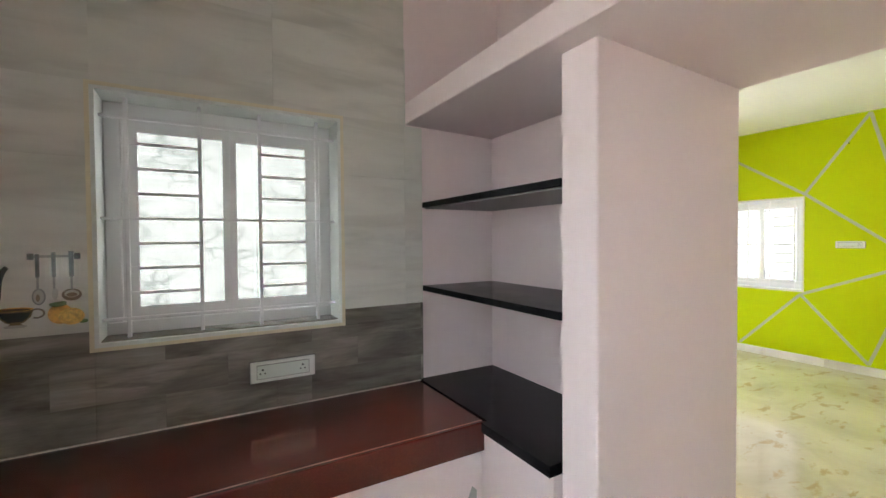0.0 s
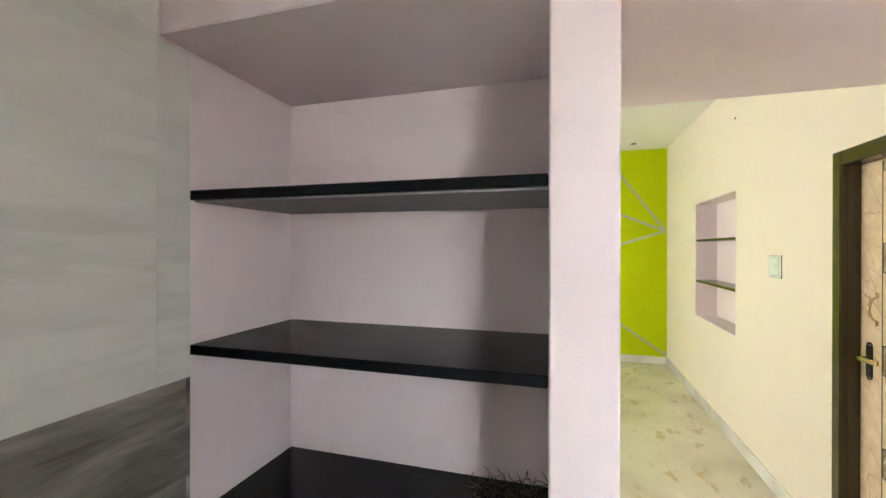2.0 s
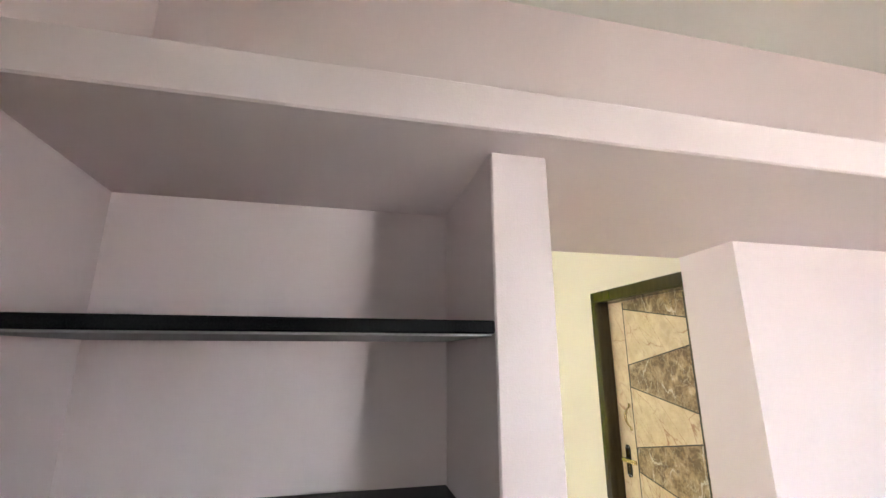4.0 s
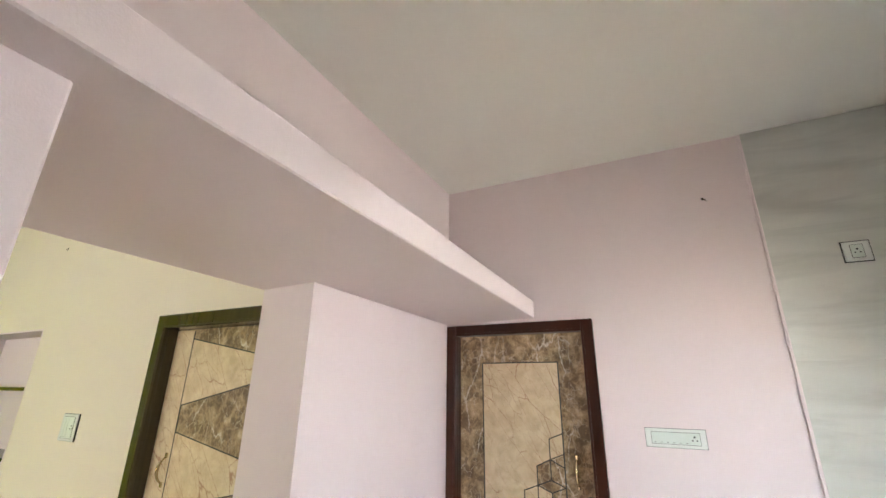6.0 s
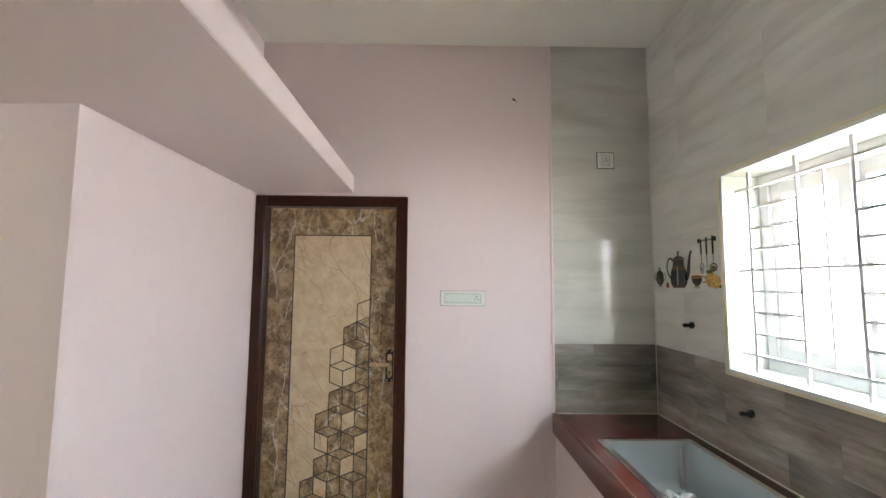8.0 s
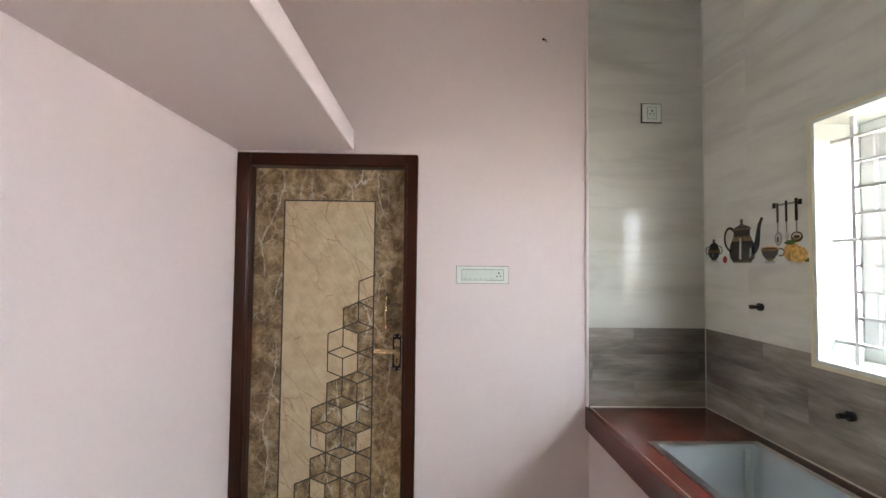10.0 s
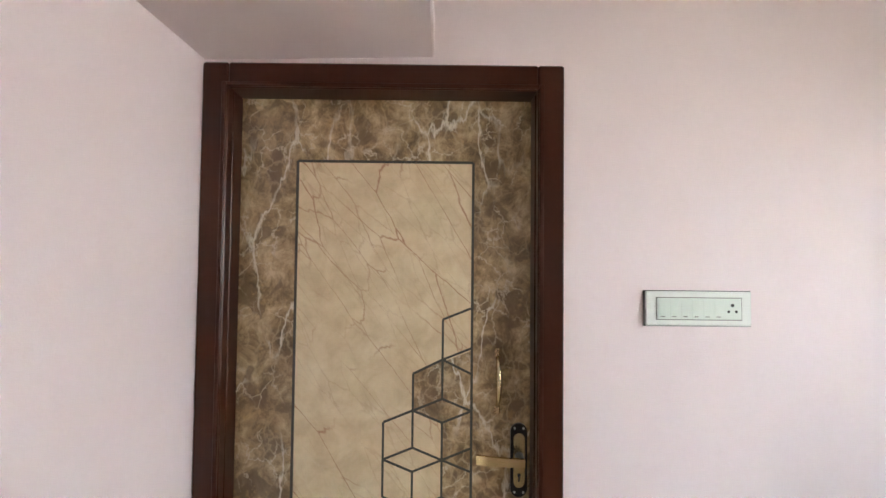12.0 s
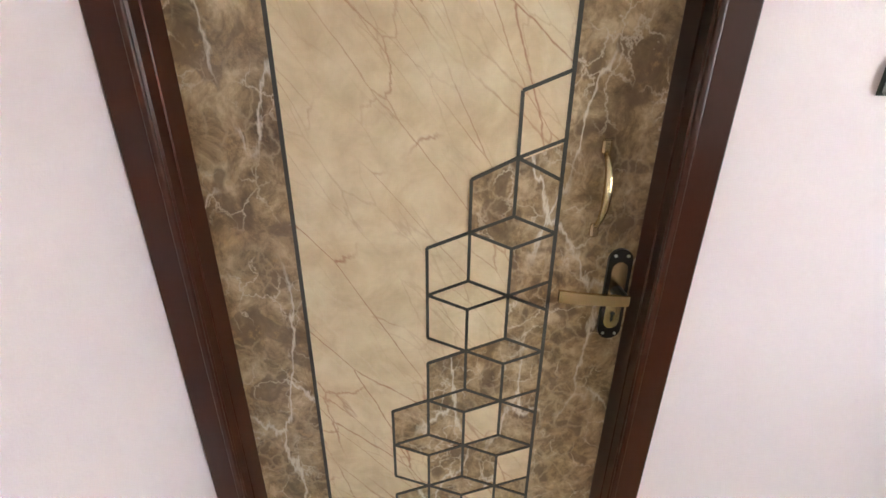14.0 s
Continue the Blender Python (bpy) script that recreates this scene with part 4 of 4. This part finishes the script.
TEAPOT = [(turned([(0.050, 0), (0.058, 0.003), (0.060, 0.008), (0.074, 0.022), (0.080, 0.05), (0.074, 0.082), (0.060, 0.108), (0.052, 0.122), (0.050, 0.142), (0.056, 0.150), (0.056, 0.156), (0.034, 0.166), (0.012, 0.173), (0.007, 0.178), (0.011, 0.187), (0.009, 0.196), (0.003, 0.201)]), INK, 0),
          (turned([(0.0655, 0.098), (0.060, 0.107), (0.053, 0.119)]), BRONZEINK, 1),
          (turned([(0.055, 0.1505), (0.055, 0.1555)]), BRONZEINK, 1), (turned([(0.057, 0.003), (0.059, 0.0075)]), BRONZEINK, 1),
          ([(-0.016, 0.016), (-0.004, 0.014), (-0.002, 0.112), (-0.012, 0.112)], PALEINK, 2), ([(0.044, 0.02), (0.056, 0.028), (0.058, 0.066), (0.050, 0.066)], GREYINK, 2),
          (curved_band([(0.060, 0.050), (0.110, 0.066), (0.082, 0.150), (0.122, 0.192)], 0.040, 0.013), INK, 0),
          (curved_band([(-0.050, 0.148), (-0.100, 0.205), (-0.150, 0.085), (-0.066, 0.052)], 0.013, 0.010), INK, 0)]
POT = [(turned([(0.020, 0), (0.024, 0.004), (0.014, 0.012), (0.030, 0.022), (0.041, 0.046), (0.038, 0.062), (0.028, 0.072), (0.034, 0.077), (0.020, 0.088), (0.006, 0.093), (0.008, 0.102), (0.002, 0.110)]), INK, 0),
       (turned([(0.020, 0.001), (0.023, 0.004), (0.016, 0.009)]), PALEINK, 1), (turned([(0.0405, 0.046), (0.0405, 0.053), (0.0385, 0.060)]), BRONZEINK, 1),
       ([(-0.010, 0.026), (-0.004, 0.024), (-0.003, 0.044), (-0.009, 0.044)], GREYINK, 2),
       (arc_band(-0.043, 0.056, 0.016, 0.020, 0.005, 60, 290), INK, 0), (arc_band(0.043, 0.056, 0.016, 0.020, 0.005, -110, 120), INK, 0)]
CUP = [(turned([(0.022, 0), (0.027, 0.003), (0.012, 0.013), (0.024, 0.018), (0.040, 0.036), (0.047, 0.062)]), BRONZEINK, 0), (disc(0, 0.061, 0.047, 0.007), ORANGE, 1), (disc(0, 0.060, 0.040, 0.0045), BROWNINK, 2),
       (turned([(0.018, 0.019), (0.033, 0.034), (0.039, 0.050)]), INK, 1), (disc(0, 0.004, 0.030, 0.005), PALEINK, 1), (arc_band(0.054, 0.044, 0.022, 0.018, 0.006, -120, 120), GREYINK, 0), (arc_band(0.054, 0.044, 0.020, 0.016, 0.003, -110, 110), BRONZEINK, 1)]
FRUIT = [(disc(-0.012, 0.038, 0.032, 0.033), ORANGE, 0), (disc(0.016, 0.028, 0.034, 0.028), YELLOWINK, 1), (disc(0.017, 0.029, 0.028, 0.0225), ORANGE, 2), (disc(0.017, 0.029, 0.026, 0.0205), YELLOWINK, 3),
         (disc(-0.018, 0.070, 0.022, 0.008), GREENINK, 1), (disc(-0.006, 0.075, 0.010, 0.005), GREENINK, 2), (disc(0.045, 0.010, 0.014, 0.007), GREENINK, 0)]
LADLES = [([(-0.062, 0.138), (0.062, 0.138), (0.062, 0.146), (-0.062, 0.146)], GREYINK, 0), ([(-0.066, 0.132), (-0.050, 0.132), (-0.050, 0.152), (-0.066, 0.152)], INK, 1), ([(0.050, 0.132), (0.066, 0.132), (0.066, 0.152), (0.050, 0.152)], INK, 1)]
for u, top, ww in ((-0.042, 0.15, 0.005), (-0.002, 0.155, 0.005), (0.042, 0.158, 0.006)):
    LADLES.append(([(u - ww, 0.075), (u + ww, 0.075), (u + ww, top), (u - ww, top)], INK, 1))
    LADLES.append(([(u - 0.003, 0.03), (u + 0.003, 0.03), (u + 0.003, 0.08), (u - 0.003, 0.08)], GREYINK, 0))
LADLES += [(disc(-0.040, 0.012, 0.017, 0.027), GREYINK, 0), (disc(-0.040, 0.012, 0.0125, 0.022), PALEINK, 1), (disc(-0.042, 0.008, 0.005, 0.012), BRONZEINK, 2), (turned([(0.003, 0.0), (0.008, 0.012), (0.007, 0.030), (0.003, 0.036)]), PALEINK, 1), (disc(0.042, 0.014, 0.026, 0.02), BROWNINK, 0), (disc(0.042, 0.017, 0.019, 0.012), PALEINK, 1), (disc(0.042, 0.014, 0.014, 0.007), BROWNINK, 2)]
BERRY = [(disc(0, 0.014, 0.014, 0.016), REDINK, 0)]


def print_set(at, names):
    for name, shapes, u, v, s, label in names:
        motif(lambda a, b, d, u=u, v=v, s=s: at(u + a * s, v + b * s, d), name, shapes, label)


print_set(lambda u, v, d: (CX + d, u, v), [
    ("pot_print", POT, 0.065, 1.595, 1.0, "small dark pot printed on the light tile"),
    ("berry_print", BERRY, 0.140, 1.592, 1.0, "dull red berry printed on the light tile"),
    ("teapot_print", TEAPOT, 0.245, 1.592, 0.95, "tall black teapot printed on the light tile"),
    ("cup_print", CUP, 0.395, 1.590, 0.95, "brown tea cup printed on the light tile"),
    ("ladle_print", LADLES, 0.478, 1.672, 1.0, "hanging ladles printed on the light tile"),
    ("fruit_print", FRUIT, 0.510, 1.590, 1.1, "orange fruit printed on the light tile")])
print_set(lambda u, v, d: (u, AY - d, v), [
    ("teapot_print", TEAPOT, -2.055, 1.306, 1.0, "tall black teapot printed on the light tile"),
    ("cup_print", CUP, -1.917, 1.305, 0.95, "brown tea cup printed on the light tile"),
    ("ladle_print", LADLES, -1.820, 1.388, 1.0, "hanging ladles printed on the light tile"),
    ("fruit_print", FRUIT, -1.796, 1.302, 1.0, "orange fruit printed on the light tile")])

# ---- hall: niche, painted lines, skirting ----
hn = base_empty("wall_niche", (3.2, HALL_S - 0.2, NZ0), "pink painted recessed niche with two dark stone shelves in the cream wall", "niche", "", "structure")
part("lining", boxes((NX0, NX1, HALL_S - 0.24, HALL_S - 0.2, NZ0, NZ1), (NX0, NX1, HALL_S - 0.2, HALL_S + 0.001, NZ0, NZ0 + 0.012), (NX0, NX1, HALL_S - 0.2, HALL_S + 0.001, NZ1 - 0.012, NZ1),
                     (NX0, NX0 + 0.012, HALL_S - 0.2, HALL_S + 0.001, NZ0 + 0.012, NZ1 - 0.012), (NX1 - 0.012, NX1, HALL_S - 0.2, HALL_S + 0.001, NZ0 + 0.012, NZ1 - 0.012)), PINK, hn)
for z in (1.705, 1.275):
    part("shelf", boxes((NX0 + 0.012, NX1 - 0.012, HALL_S - 0.2, HALL_S - 0.004, z - 0.024, z), bevel=0.003), OLIVE, hn, "dark stone shelf")

KNOT = (2.72, 1.305)
LINES = [(KNOT, (1.815, 2.985)), ((2.15, 2.33), (1.0, 1.85)), ((1.815, 2.985), (1.0, 1.85)), (KNOT, (1.0, 1.85)), (KNOT, (1.0, 0.13)), (KNOT, (3.115, 0.12)), (KNOT, (3.715, 2.12)), ((3.715, 2.12), (4.6, 2.72)),
         (KNOT, (3.125, 2.985)), ((3.125, 2.985), (3.715, 2.12)), (KNOT, (3.75, 0.86)), ((3.75, 0.86), (4.43, 0.12)), ((3.75, 0.86), (3.115, 0.12))]
for k, (p, q) in enumerate(LINES):
    ln = math.hypot(q[0] - p[0], q[1] - p[1])
    ny, nz = -(q[1] - p[1]) / ln * 0.016, (q[0] - p[0]) / ln * 0.016
    pts = [(p[0] + ny, p[1] + nz), (q[0] + ny, q[1] + nz), (q[0] - ny, q[1] - nz), (p[0] - ny, p[1] - nz)]
    struct("wall_line", prism(pts, lambda u, v, d, k=k: (LIME_X - d, u, v), 0.0008 + 0.0003 * k), LINE, "straight grey painted line on the lime wall", "painted line")


def skirting(x0, x1, y0, y1):
    n = max(1, round(max(x1 - x0, y1 - y0) / 0.6))
    e = base_empty("baseboard", ((x0 + x1) / 2, (y0 + y1) / 2, 0), "white marble skirting tiles along the hall wall", "skirting", "", "structure")
    for k in range(n):
        if x1 - x0 > y1 - y0:
            b = (x0 + (x1 - x0) * k / n, x0 + (x1 - x0) * (k + 1) / n - 0.002, y0, y1)
        else:
            b = (x0, x1, y0 + (y1 - y0) * k / n, y0 + (y1 - y0) * (k + 1) / n - 0.002)
        part("skirting_tile", boxes((*b, 0, 0.1), bevel=0.002), SKIRT, e)


skirting(LIME_X - 0.011, LIME_X - 0.0002, HALL_S + 0.012, HALL_N)
skirting(1.315, LIME_X - 0.012, HALL_S + 0.0002, HALL_S + 0.011)
skirting(HALL_X + 0.0002, HALL_X + 0.011, POST_S + 0.01, HALL_N)

struct("corner_joint", boxes((CX, CX + 0.0035, BY + 0.008, BY + 0.0115, CTR + 0.006, CEIL - 0.001)), SKIRT, "thin pale grout line in the tiled corner", "trim")

# edge strip where the tiles on the door wall end
struct("trim", boxes((-1.708, -1.694, BY - 0.0, BY + 0.010, CTR, CEIL), bevel=0.002), PINK, "pink painted edge strip beside the tiles", "trim")


# ---- wall tiles ----
def cut(rect, hole):
    """What is left of a rectangle (u0 u1 v0 v1) round a hole."""
    u0, u1, v0, v1 = rect
    a, b, c, d = hole
    if u1 <= a or u0 >= b or v1 <= c or v0 >= d:
        return [rect]
    out = []
    if v0 < c:
        out.append((u0, u1, v0, c))
    if v1 > d:
        out.append((u0, u1, d, v1))
    m0, m1 = max(v0, c), min(v1, d)
    if u0 < a:
        out.append((u0, a, m0, m1))
    if u1 > b:
        out.append((b, u1, m0, m1))
    return out


def tiling(name, place, span, joints, top_right, hole, label):
    e = base_empty(name, place(span[0], 0.0, CTR), label, "wall tiles", "", "structure")
    g = 0.0002
    rows = [(CTR, BORDER, DARK_TILE), (BORDER, 1.862, LIGHT_TILE), (1.862, 2.475, LIGHT_TILE), (2.475, CEIL, LIGHT_TILE)]
    for v0, v1, mt in rows:
        right = span[1] if v1 < 2.0 or top_right is None else top_right
        for u0, u1 in zip(joints, joints[1:]):
            u0, u1 = max(u0, span[0]), min(u1, right if v0 > SLAB_T - 0.1 else span[1])
            if u1 - u0 < 0.01:
                continue
            todo = [(u0, u1, v0, v1)]
            for h in ([hole] if hole else []) + ([(top_right, span[1], SOFF, CEIL)] if top_right is not None else []):
                todo = [r for t in todo for r in cut(t, h)]
            for a, b, c, d in todo:
                p, q = place(a + g, 0.0, c + g), place(b - g, TT - 0.0005, d - g)
                part("tile", boxes((p[0], q[0], p[1], q[1], p[2], q[2])), mt, e)


m = 0.013
tiling("tiles_north", lambda u, d, v: (u, AY + d, v), (CX, -0.470), [CX, -1.722, -1.142, -0.562, -0.47], SLAB_X, (WA[0] - m, WA[1] + m, WA[2] - m, WA[3] + m), "glossy streaked grey wall tiles over a dark wood-look tile band")
tiling("tiles_west", lambda u, d, v: (CX - d, u, v), (BY + 0.009, AY), [BY, 0.28, 0.864, 1.448, 2.032, 2.616, AY], None, (WC[0] - m, WC[1] + m, WC[2] - m, WC[3] + m), "glossy streaked grey wall tiles over a dark wood-look tile band")
tiling("tiles_south", lambda u, d, v: (u, BY + 0.008 - d, v), (CX, -1.708), [CX, -1.708], None, None, "narrow strip of glossy grey wall tiles over a dark tile band")
